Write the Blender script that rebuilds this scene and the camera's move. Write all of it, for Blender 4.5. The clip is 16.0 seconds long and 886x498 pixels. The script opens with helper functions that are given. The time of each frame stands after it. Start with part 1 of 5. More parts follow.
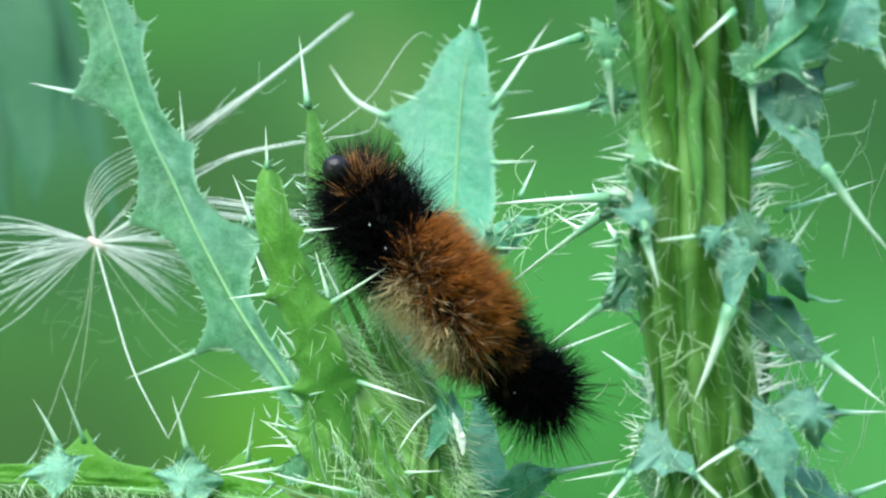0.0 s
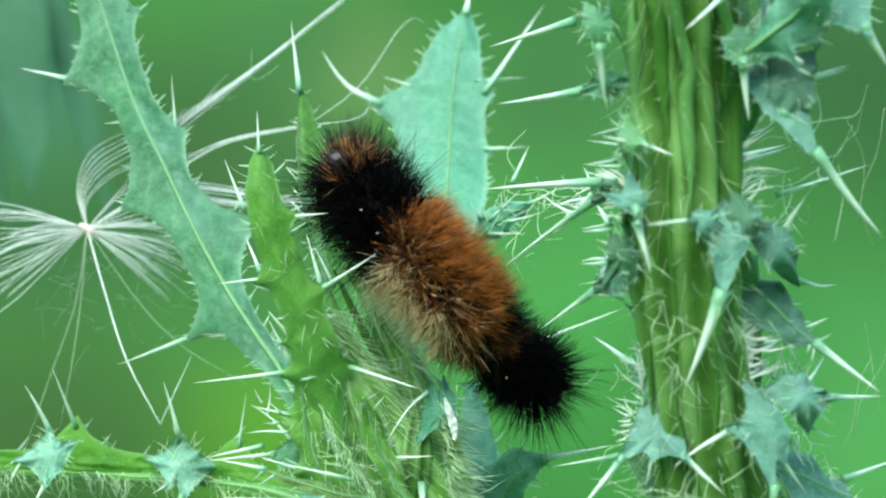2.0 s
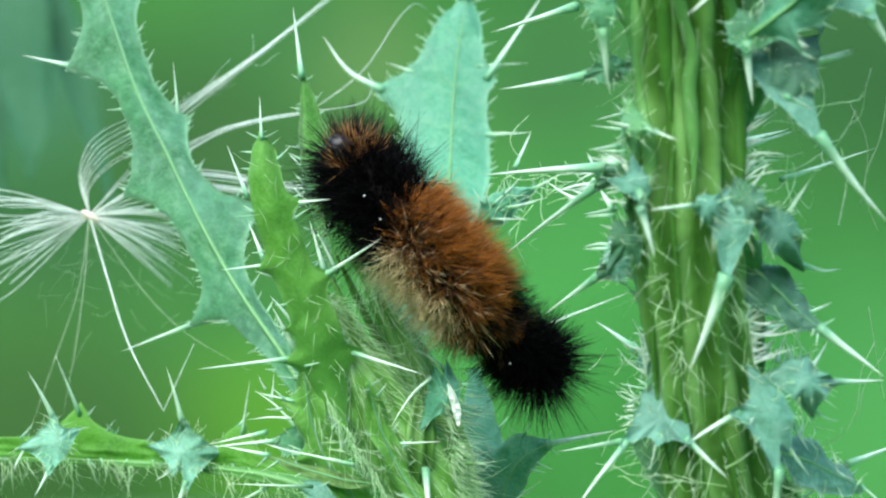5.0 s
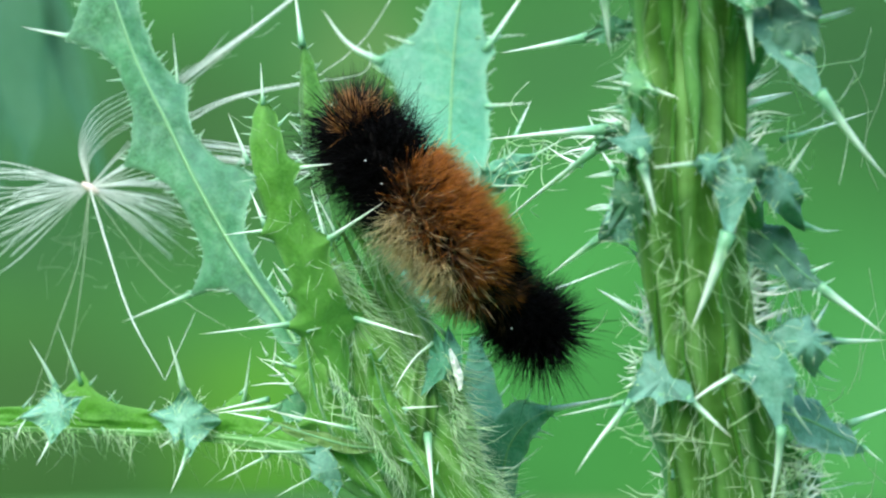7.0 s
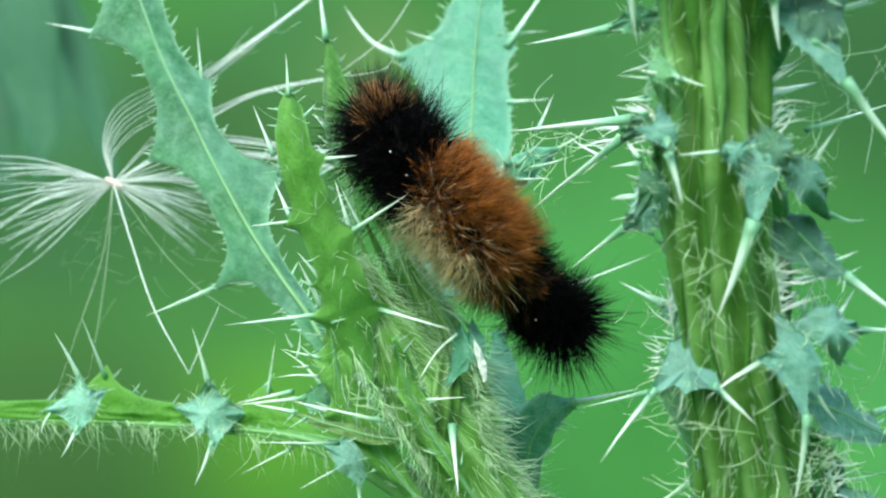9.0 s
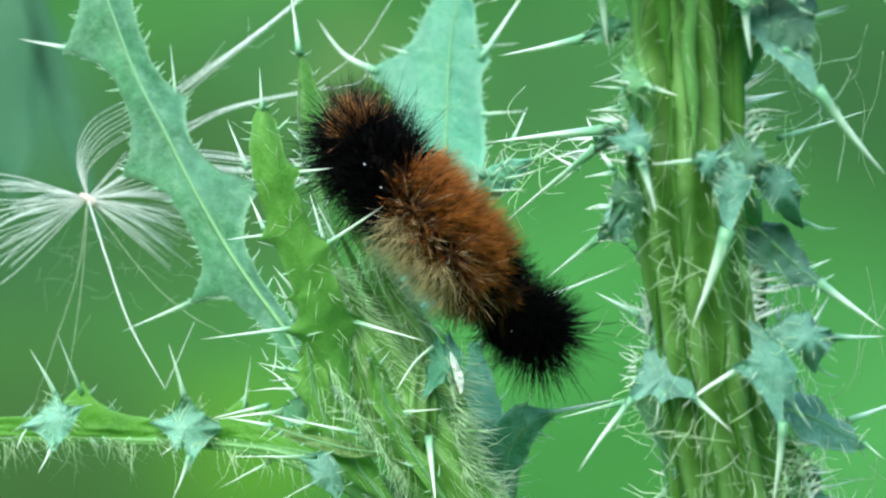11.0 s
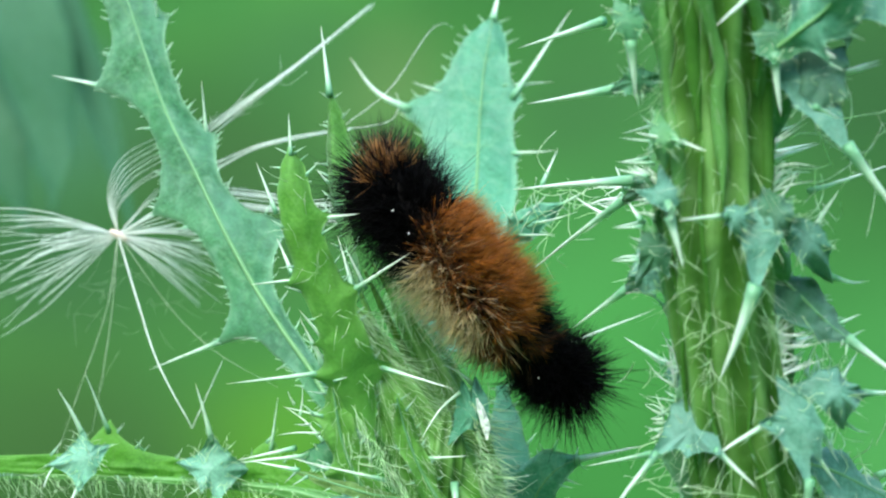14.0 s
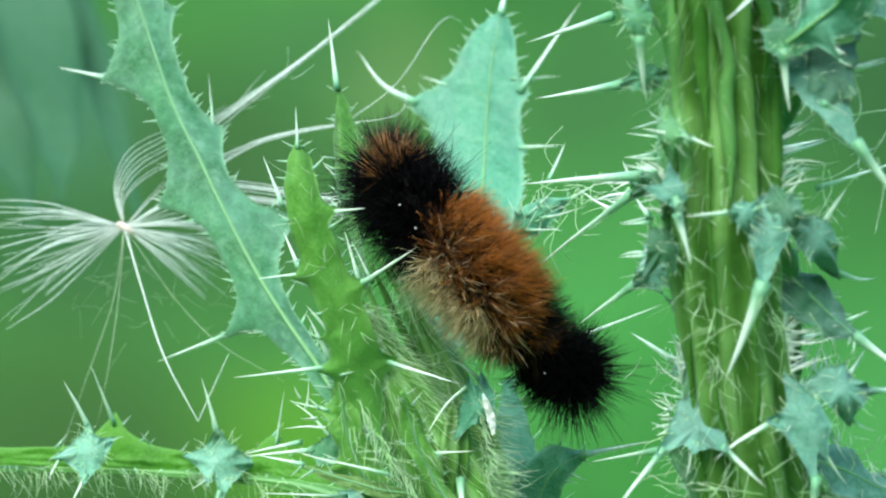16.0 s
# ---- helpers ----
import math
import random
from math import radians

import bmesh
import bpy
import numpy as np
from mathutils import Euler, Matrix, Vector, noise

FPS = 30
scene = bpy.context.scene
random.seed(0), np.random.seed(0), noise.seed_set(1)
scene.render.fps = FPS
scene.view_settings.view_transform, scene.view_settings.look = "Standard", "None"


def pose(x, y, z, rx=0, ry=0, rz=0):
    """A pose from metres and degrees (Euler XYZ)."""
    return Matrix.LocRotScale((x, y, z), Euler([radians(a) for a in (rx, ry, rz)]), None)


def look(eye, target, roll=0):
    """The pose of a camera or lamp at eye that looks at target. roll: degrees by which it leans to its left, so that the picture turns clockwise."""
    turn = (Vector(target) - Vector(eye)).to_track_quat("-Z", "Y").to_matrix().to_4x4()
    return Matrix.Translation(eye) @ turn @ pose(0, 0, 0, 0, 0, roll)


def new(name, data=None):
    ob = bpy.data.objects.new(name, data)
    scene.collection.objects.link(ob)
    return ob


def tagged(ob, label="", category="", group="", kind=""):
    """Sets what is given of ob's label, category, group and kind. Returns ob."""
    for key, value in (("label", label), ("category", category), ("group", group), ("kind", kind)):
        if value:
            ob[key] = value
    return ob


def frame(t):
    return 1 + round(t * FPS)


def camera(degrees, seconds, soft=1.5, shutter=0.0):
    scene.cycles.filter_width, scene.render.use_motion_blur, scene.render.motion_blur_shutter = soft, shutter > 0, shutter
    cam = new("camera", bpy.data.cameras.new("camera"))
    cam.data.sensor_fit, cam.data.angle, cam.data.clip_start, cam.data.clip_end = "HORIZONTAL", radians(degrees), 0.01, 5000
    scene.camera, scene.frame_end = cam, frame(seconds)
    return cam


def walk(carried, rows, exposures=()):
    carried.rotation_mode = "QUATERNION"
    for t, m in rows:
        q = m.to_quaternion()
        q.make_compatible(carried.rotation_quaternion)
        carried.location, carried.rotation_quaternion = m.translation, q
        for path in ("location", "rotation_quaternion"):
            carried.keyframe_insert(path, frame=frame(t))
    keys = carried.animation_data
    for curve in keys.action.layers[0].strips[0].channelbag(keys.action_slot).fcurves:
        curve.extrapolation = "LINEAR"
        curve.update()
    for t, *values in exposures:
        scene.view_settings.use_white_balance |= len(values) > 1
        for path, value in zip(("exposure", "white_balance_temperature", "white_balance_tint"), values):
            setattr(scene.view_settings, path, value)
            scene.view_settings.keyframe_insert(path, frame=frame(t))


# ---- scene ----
cam = camera(26.0, 16.0, soft=2.3)
cam.data.dof.use_dof = True
cam.data.dof.focus_distance = 0.220
cam.data.dof.aperture_fstop = 39.0
walk(cam, [
    (0.0, look((0.00000, -0.21972, 0.70000), (-0.00072, 0.03027, 0.70242), 0.38)),
    (0.5, look((0.00018, -0.21974, 0.70021), (-0.00059, 0.03025, 0.70209), 0.36)),
    (1.0, look((0.00047, -0.21943, 0.69979), (-0.00022, 0.03056, 0.70189), 0.41)),
    (1.5, look((0.00075, -0.21924, 0.69961), (0.00001, 0.03075, 0.70137), 0.34)),
    (2.0, look((0.00030, -0.21945, 0.69938), (0.00031, 0.03055, 0.70058), 0.38)),
    (2.5, look((0.00034, -0.21948, 0.69986), (0.00017, 0.03052, 0.70046), 0.33)),
    (3.0, look((0.00035, -0.21945, 0.69990), (0.00022, 0.03055, 0.69962), 0.22)),
    (5.5, look((-0.00003, -0.21932, 0.69864), (-0.00005, 0.03068, 0.69806), 0.20)),
    (6.0, look((-0.00001, -0.21951, 0.69779), (-0.00010, 0.03049, 0.69695), 0.11)),
    (6.5, look((-0.00077, -0.21982, 0.69710), (-0.00050, 0.03017, 0.69573), 0.11)),
    (7.0, look((-0.00078, -0.21973, 0.69575), (-0.00009, 0.03027, 0.69469), -0.02)),
    (7.5, look((-0.00133, -0.22019, 0.69515), (-0.00083, 0.02981, 0.69432), 0.08)),
    (8.0, look((-0.00105, -0.21992, 0.69348), (-0.00202, 0.03008, 0.69239), -0.02)),
    (8.5, look((-0.00203, -0.22034, 0.69358), (-0.00208, 0.02966, 0.69293), -0.09)),
    (9.0, look((-0.00222, -0.22042, 0.69348), (-0.00306, 0.02957, 0.69392), -0.03)),
    (11.5, look((-0.00196, -0.22082, 0.69286), (0.00099, 0.02915, 0.69535), -0.68)),
    (12.0, look((-0.00208, -0.22119, 0.69208), (0.00128, 0.02878, 0.69337), -0.66)),
    (12.5, look((-0.00272, -0.22121, 0.69037), (0.00019, 0.02877, 0.69088), -0.54)),
    (13.0, look((-0.00250, -0.22141, 0.69131), (0.00381, 0.02849, 0.69450), -0.99)),
    (13.5, look((-0.00126, -0.22027, 0.69440), (0.00031, 0.02968, 0.69898), -0.32)),
    (14.0, look((-0.00081, -0.21999, 0.69717), (-0.00361, 0.02997, 0.70095), 0.04)),
    (14.5, look((-0.00063, -0.21984, 0.69681), (-0.00217, 0.03013, 0.70074), -0.05)),
    (15.0, look((-0.00107, -0.21982, 0.69585), (-0.00273, 0.03015, 0.69866), 0.01)),
    (15.5, look((-0.00049, -0.21986, 0.69752), (-0.00456, 0.03008, 0.70131), 0.28)),
    (16.0, look((-0.00091, -0.21962, 0.69753), (-0.00448, 0.03034, 0.70020), 0.31)),
], exposures=((0.0, 1.63, 6380, 3), (16.0, 1.63, 6380, 3)))

# ---- sky, sun, exposure ----
world = bpy.data.worlds.new("sky")
scene.world = world
world.use_nodes = True
wn = world.node_tree
sky = wn.nodes.new("ShaderNodeTexSky")
sky.sky_type = "NISHITA"
sky.sun_disc = False
sky.sun_elevation = radians(50)
sky.sun_rotation = radians(200)
wn.links.new(sky.outputs["Color"], wn.nodes["Background"].inputs["Color"])
wn.nodes["Background"].inputs["Strength"].default_value = 0.15
sun = new("sun", bpy.data.lights.new("sun", "SUN"))
sun.data.energy = 1.4
sun.data.angle = radians(50)
sun.data.color = (1.0, 0.96, 0.88)
sun.matrix_world = look((-1.1, -1.9, 3.3), (0, 0, 0.7))


# ---- materials ----
def material(name):
    m = bpy.data.materials.new(name)
    m.use_nodes = True
    nt = m.node_tree
    return m, nt, nt.nodes["Principled BSDF"]


def ramp(nt, fac, stops):
    r = nt.nodes.new("ShaderNodeValToRGB")
    e = r.color_ramp.elements
    while len(e) < len(stops):
        e.new(0.5)
    for k, (p, c) in zip(e, stops):
        k.position, k.color = p, (*c, 1)
    nt.links.new(fac, r.inputs["Fac"])
    return r.outputs["Color"]


def grain(nt, scale, detail=4.0, rough=0.55):
    co = nt.nodes.new("ShaderNodeTexCoord")
    n = nt.nodes.new("ShaderNodeTexNoise")
    n.inputs["Scale"].default_value = scale
    n.inputs["Detail"].default_value = detail
    n.inputs["Roughness"].default_value = rough
    nt.links.new(co.outputs["Object"], n.inputs["Vector"])
    return n.outputs["Fac"]


def attr(nt, name):
    a = nt.nodes.new("ShaderNodeAttribute")
    a.attribute_name = name
    return a.outputs["Fac"]


def calc(nt, op, a, b=None, c=None):
    n = nt.nodes.new("ShaderNodeMath")
    n.operation = op
    for i, x in enumerate((a, b, c)):
        if x is None:
            continue
        if isinstance(x, (int, float)):
            n.inputs[i].default_value = x
        else:
            nt.links.new(x, n.inputs[i])
    return n.outputs[0]


def blend(nt, fac, a, b, mode="MIX"):
    n = nt.nodes.new("ShaderNodeMix")
    n.data_type = "RGBA"
    n.blend_type = mode
    for i, x in ((0, fac), (6, a), (7, b)):
        if isinstance(x, (int, float)):
            n.inputs[i].default_value = x
        elif isinstance(x, tuple):
            n.inputs[i].default_value = (*x, 1)
        else:
            nt.links.new(x, n.inputs[i])
    return n.outputs[2]


def bump(nt, bsdf, height, strength, distance):
    b = nt.nodes.new("ShaderNodeBump")
    b.inputs["Strength"].default_value = strength
    b.inputs["Distance"].default_value = distance
    nt.links.new(height, b.inputs["Height"])
    nt.links.new(b.outputs["Normal"], bsdf.inputs["Normal"])


def see_through(nt, bsdf, colour, amount):
    """Lets some light through a thin leaf or fibre."""
    t = nt.nodes.new("ShaderNodeBsdfTranslucent")
    mix = nt.nodes.new("ShaderNodeMixShader")
    mix.inputs[0].default_value = amount
    nt.links.new(colour, t.inputs["Color"])
    nt.links.new(bsdf.outputs[0], mix.inputs[1])
    nt.links.new(t.outputs[0], mix.inputs[2])
    nt.links.new(mix.outputs[0], nt.nodes["Material Output"].inputs["Surface"])


def leaf_material(name, dark, light, vein, edge, through_it, bloom=2.0, mottle=1.0, foot=0.0):
    m, nt, b = material(name)
    fine = grain(nt, 2600, 3)
    wide = grain(nt, 150, 3)
    mid = grain(nt, 620, 3)
    c = ramp(nt, wide, [(0.34, dark), (0.64, light)])
    c = blend(nt, calc(nt, "MULTIPLY", calc(nt, "MAXIMUM", calc(nt, "SUBTRACT", mid, 0.5), 0.0), 2.2 * mottle), c, edge)
    c = blend(nt, calc(nt, "MULTIPLY", calc(nt, "MAXIMUM", calc(nt, "SUBTRACT", 0.47, mid), 0.0), 2.4 * mottle), c, tuple(0.7 * x for x in dark))
    c = blend(nt, calc(nt, "MULTIPLY", calc(nt, "SUBTRACT", fine, 0.40), 1.5), c, tuple(min(1, x * 1.45 + 0.02) for x in light))
    # waxy bluish bloom in patches
    haze = calc(nt, "MULTIPLY", calc(nt, "MAXIMUM", calc(nt, "SUBTRACT", grain(nt, 95, 4, 0.65), 0.46), 0.0), bloom)
    c = blend(nt, haze, c, (0.24, 0.46, 0.38))
    s, u = attr(nt, "along"), attr(nt, "across")
    au = calc(nt, "ABSOLUTE", u)
    # side veins that run outwards and forwards from the midrib
    w = calc(nt, "SINE", calc(nt, "MULTIPLY", calc(nt, "SUBTRACT", calc(nt, "MULTIPLY_ADD", wide, 0.16, s), calc(nt, "MULTIPLY", au, 0.09)), 46.0))
    w = calc(nt, "POWER", calc(nt, "MAXIMUM", w, 0.0), 26.0)
    w = calc(nt, "MULTIPLY", w, calc(nt, "SUBTRACT", 0.42, calc(nt, "MULTIPLY", au, 0.38)))
    c = blend(nt, w, c, vein)
    if foot:
        c = blend(nt, calc(nt, "MULTIPLY", calc(nt, "POWER", calc(nt, "MAXIMUM", calc(nt, "SUBTRACT", 1.0, s), 0.0), 2.5), foot), c, (0.23, 0.60, 0.11))
    rim = calc(nt, "MULTIPLY", calc(nt, "POWER", au, 9.0), 0.7)
    c = blend(nt, rim, c, edge)
    nt.links.new(c, b.inputs["Base Color"])
    b.inputs["Roughness"].default_value = 0.62
    b.inputs["Sheen Weight"].default_value = 0.15
    bump(nt, b, calc(nt, "ADD", calc(nt, "MULTIPLY", fine, 0.3), calc(nt, "ADD", calc(nt, "MULTIPLY", mid, 0.6), wide)), 0.55, 0.0004)
    see_through(nt, b, c, through_it)
    return m


def shaft_material(name, stops, rough=0.45, through_it=0.0, fine_scale=900, gloss=0.5, vary=0.35):
    """A colour that runs from the foot of a thing to its tip, with a little grain."""
    m, nt, b = material(name)
    g = nt.nodes.new("ShaderNodeNewGeometry")
    c = ramp(nt, attr(nt, "along"), stops)
    v = calc(nt, "MULTIPLY_ADD", g.outputs["Random Per Island"], vary, 1.075 - vary / 2)
    n = calc(nt, "MULTIPLY_ADD", grain(nt, fine_scale, 2), 0.4, 0.8)
    hsv = nt.nodes.new("ShaderNodeHueSaturation")
    nt.links.new(calc(nt, "MULTIPLY", v, n), hsv.inputs["Value"])
    nt.links.new(c, hsv.inputs["Color"])
    nt.links.new(hsv.outputs["Color"], b.inputs["Base Color"])
    b.inputs["Roughness"].default_value = rough
    b.inputs["Specular IOR Level"].default_value = gloss
    if through_it:
        see_through(nt, b, hsv.outputs["Color"], through_it)
    return m


def stem_material(name, groove, ridge, pale):
    m, nt, b = material(name)
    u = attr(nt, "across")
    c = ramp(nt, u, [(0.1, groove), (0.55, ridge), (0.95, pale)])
    streak = nt.nodes.new("ShaderNodeTexNoise")
    mp = nt.nodes.new("ShaderNodeMapping")
    co = nt.nodes.new("ShaderNodeTexCoord")
    mp.inputs["Scale"].default_value = (1400, 1400, 120)
    streak.inputs["Scale"].default_value = 1.0
    streak.inputs["Detail"].default_value = 4
    nt.links.new(co.outputs["Object"], mp.inputs["Vector"])
    nt.links.new(mp.outputs["Vector"], streak.inputs["Vector"])
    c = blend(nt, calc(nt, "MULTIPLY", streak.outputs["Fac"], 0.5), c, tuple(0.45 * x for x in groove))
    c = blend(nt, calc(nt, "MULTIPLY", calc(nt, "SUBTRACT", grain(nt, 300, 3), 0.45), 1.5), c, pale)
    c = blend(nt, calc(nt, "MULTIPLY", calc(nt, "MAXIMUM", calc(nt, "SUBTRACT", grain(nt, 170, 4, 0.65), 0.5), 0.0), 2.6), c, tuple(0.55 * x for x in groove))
    nt.links.new(c, b.inputs["Base Color"])
    b.inputs["Roughness"].default_value = 0.5
    bump(nt, b, streak.outputs["Fac"], 0.5, 0.0003)
    return m


LEAF_BLUE = leaf_material("glaucous_leaf", (0.022, 0.150, 0.036), (0.078, 0.300, 0.120), (0.17, 0.42, 0.17), (0.22, 0.46, 0.26), 0.25, 1.5, 1.35)
LEAF_HAZE = leaf_material("sea_green_leaf", (0.030, 0.15, 0.058), (0.05, 0.20, 0.085), (0.07, 0.22, 0.10), (0.07, 0.24, 0.11), 0.25, 0.2)
LEAF_OLIVE = leaf_material("olive_leaf", (0.085, 0.20, 0.03), (0.16, 0.32, 0.06), (0.22, 0.40, 0.12), (0.26, 0.46, 0.18), 0.3, 0.2)
LEAF_PALE = leaf_material("pale_glaucous_leaf", (0.07, 0.32, 0.165), (0.12, 0.42, 0.245), (0.24, 0.55, 0.28), (0.28, 0.56, 0.36), 0.3)
LEAF_GREEN = leaf_material("grass_green_leaf", (0.13, 0.39, 0.045), (0.21, 0.52, 0.085), (0.3, 0.58, 0.18), (0.3, 0.56, 0.2), 0.4, 0.3, 0.5)
LEAF_FRONT = leaf_material("bright_green_leaf", (0.10, 0.35, 0.028), (0.165, 0.44, 0.055), (0.24, 0.52, 0.14), (0.26, 0.54, 0.17), 0.4, 0.3, 0.45, 1.0)
LEAF_DARK = leaf_material("dark_glaucous_leaf", (0.075, 0.26, 0.155), (0.15, 0.39, 0.27), (0.2, 0.44, 0.3), (0.28, 0.52, 0.39), 0.28)
LEAF_DEEP = leaf_material("deep_green_leaf", (0.05, 0.20, 0.015), (0.085, 0.28, 0.03), (0.15, 0.36, 0.1), (0.2, 0.42, 0.14), 0.15)
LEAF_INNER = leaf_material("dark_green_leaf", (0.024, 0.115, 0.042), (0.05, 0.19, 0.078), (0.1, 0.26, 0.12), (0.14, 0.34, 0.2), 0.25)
LEAF_MINT = leaf_material("mint_leaf", (0.105, 0.34, 0.19), (0.23, 0.53, 0.355), (0.38, 0.68, 0.48), (0.46, 0.75, 0.56), 0.25, 1.0)
LEAF_WING = leaf_material("wing_green_leaf", (0.070, 0.29, 0.012), (0.115, 0.38, 0.024), (0.17, 0.43, 0.08), (0.20, 0.48, 0.10), 0.4, 0.0, 0.4)
RIB = shaft_material("midrib", [(0.0, (0.20, 0.44, 0.16)), (1.0, (0.17, 0.42, 0.20))], 0.45, 0.2)
RIB_GREEN = shaft_material("green_ridge", [(0.0, (0.075, 0.225, 0.028)), (1.0, (0.085, 0.25, 0.035))], 0.5, 0.2, vary=0.6)
RIB_PALE = shaft_material("pale_ridge", [(0.0, (0.14, 0.35, 0.085)), (1.0, (0.15, 0.37, 0.10))], 0.5, 0.2, vary=0.5)
LEAF_MID = leaf_material("fresh_green_leaf", (0.055, 0.25, 0.045), (0.11, 0.36, 0.08), (0.2, 0.46, 0.2), (0.24, 0.52, 0.3), 0.3)
SPINE = shaft_material("spine", [(0.0, (0.17, 0.44, 0.22)), (0.12, (0.32, 0.62, 0.38)), (0.30, (0.72, 0.92, 0.72)), (0.9, (0.90, 0.96, 0.88)), (1.0, (0.66, 0.64, 0.44))], 0.28, 0.2)
SPINE_WHITE = shaft_material("white_spine", [(0.0, (0.62, 0.86, 0.64)), (0.3, (0.88, 0.96, 0.87)), (1.0, (0.92, 0.96, 0.90))], 0.28, 0.15)
PRICKLE = shaft_material("prickle", [(0.0, (0.30, 0.60, 0.38)), (1.0, (0.78, 0.90, 0.74))], 0.4, 0.3)
STEM_HAIR = shaft_material("stem_hair", [(0.0, (0.56, 0.84, 0.42)), (1.0, (0.90, 0.97, 0.84))], 0.35, 0.35)
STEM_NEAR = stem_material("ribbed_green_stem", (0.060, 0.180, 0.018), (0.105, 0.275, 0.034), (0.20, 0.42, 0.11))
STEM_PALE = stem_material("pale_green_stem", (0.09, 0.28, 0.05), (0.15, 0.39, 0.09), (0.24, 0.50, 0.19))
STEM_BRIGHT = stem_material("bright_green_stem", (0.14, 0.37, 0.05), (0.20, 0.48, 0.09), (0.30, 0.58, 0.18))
FLUFF = shaft_material("seed_fluff", [(0.0, (0.86, 0.89, 0.84)), (1.0, (0.86, 0.92, 0.87))], 0.35, 0.35)
DISC = shaft_material("seed_disc", [(0.0, (0.66, 0.52, 0.44)), (1.0, (0.78, 0.68, 0.60))], 0.6)
FIBRE = shaft_material("thin_fibre", [(0.0, (0.45, 0.55, 0.38)), (1.0, (0.5, 0.6, 0.42))], 0.5, 0.3)
FUR_BLACK = shaft_material("black_bristle", [(0.0, (0.0010, 0.0009, 0.0011)), (0.7, (0.0018, 0.0016, 0.0019)), (1.0, (0.0045, 0.0040, 0.0050))], 0.5, gloss=0.05)
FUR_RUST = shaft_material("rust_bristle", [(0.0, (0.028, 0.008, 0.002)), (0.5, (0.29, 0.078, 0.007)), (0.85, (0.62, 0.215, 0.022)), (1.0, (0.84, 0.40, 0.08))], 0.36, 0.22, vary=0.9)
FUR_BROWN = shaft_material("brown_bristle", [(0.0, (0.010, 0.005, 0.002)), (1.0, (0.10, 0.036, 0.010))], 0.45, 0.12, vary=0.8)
FUR_SMOKE = shaft_material("rust_bristle_with_black_tip", [(0.0, (0.30, 0.12, 0.025)), (0.55, (0.56, 0.26, 0.075)), (0.8, (0.03, 0.014, 0.006)), (1.0, (0.003, 0.0025, 0.0025))], 0.45, 0.15)
FUR_TAN = shaft_material("tan_bristle", [(0.0, (0.42, 0.27, 0.10)), (0.5, (0.82, 0.66, 0.36)), (1.0, (0.97, 0.90, 0.66))], 0.4, 0.45, vary=0.5)
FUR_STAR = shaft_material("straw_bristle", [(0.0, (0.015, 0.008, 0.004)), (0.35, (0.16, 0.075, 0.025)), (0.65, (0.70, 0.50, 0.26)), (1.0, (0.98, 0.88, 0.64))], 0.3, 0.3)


def skin_material():
    m, nt, b = material("caterpillar_skin")
    c = ramp(nt, grain(nt, 700, 4), [(0.3, (0.002, 0.0018, 0.0018)), (0.8, (0.006, 0.004, 0.003))])
    nt.links.new(c, b.inputs["Base Color"])
    b.inputs["Roughness"].default_value = 0.7
    b.inputs["Specular IOR Level"].default_value = 0.15
    bump(nt, b, grain(nt, 1500, 3), 0.6, 0.0003)
    return m


def shiny_material():
    m, nt, b = material("shiny_head_shell")
    c = ramp(nt, grain(nt, 900, 3), [(0.3, (0.006, 0.006, 0.008)), (0.8, (0.022, 0.018, 0.02))])
    nt.links.new(c, b.inputs["Base Color"])
    b.inputs["Roughness"].default_value = 0.42
    bump(nt, b, grain(nt, 900, 3), 0.8, 0.0004)
    return m


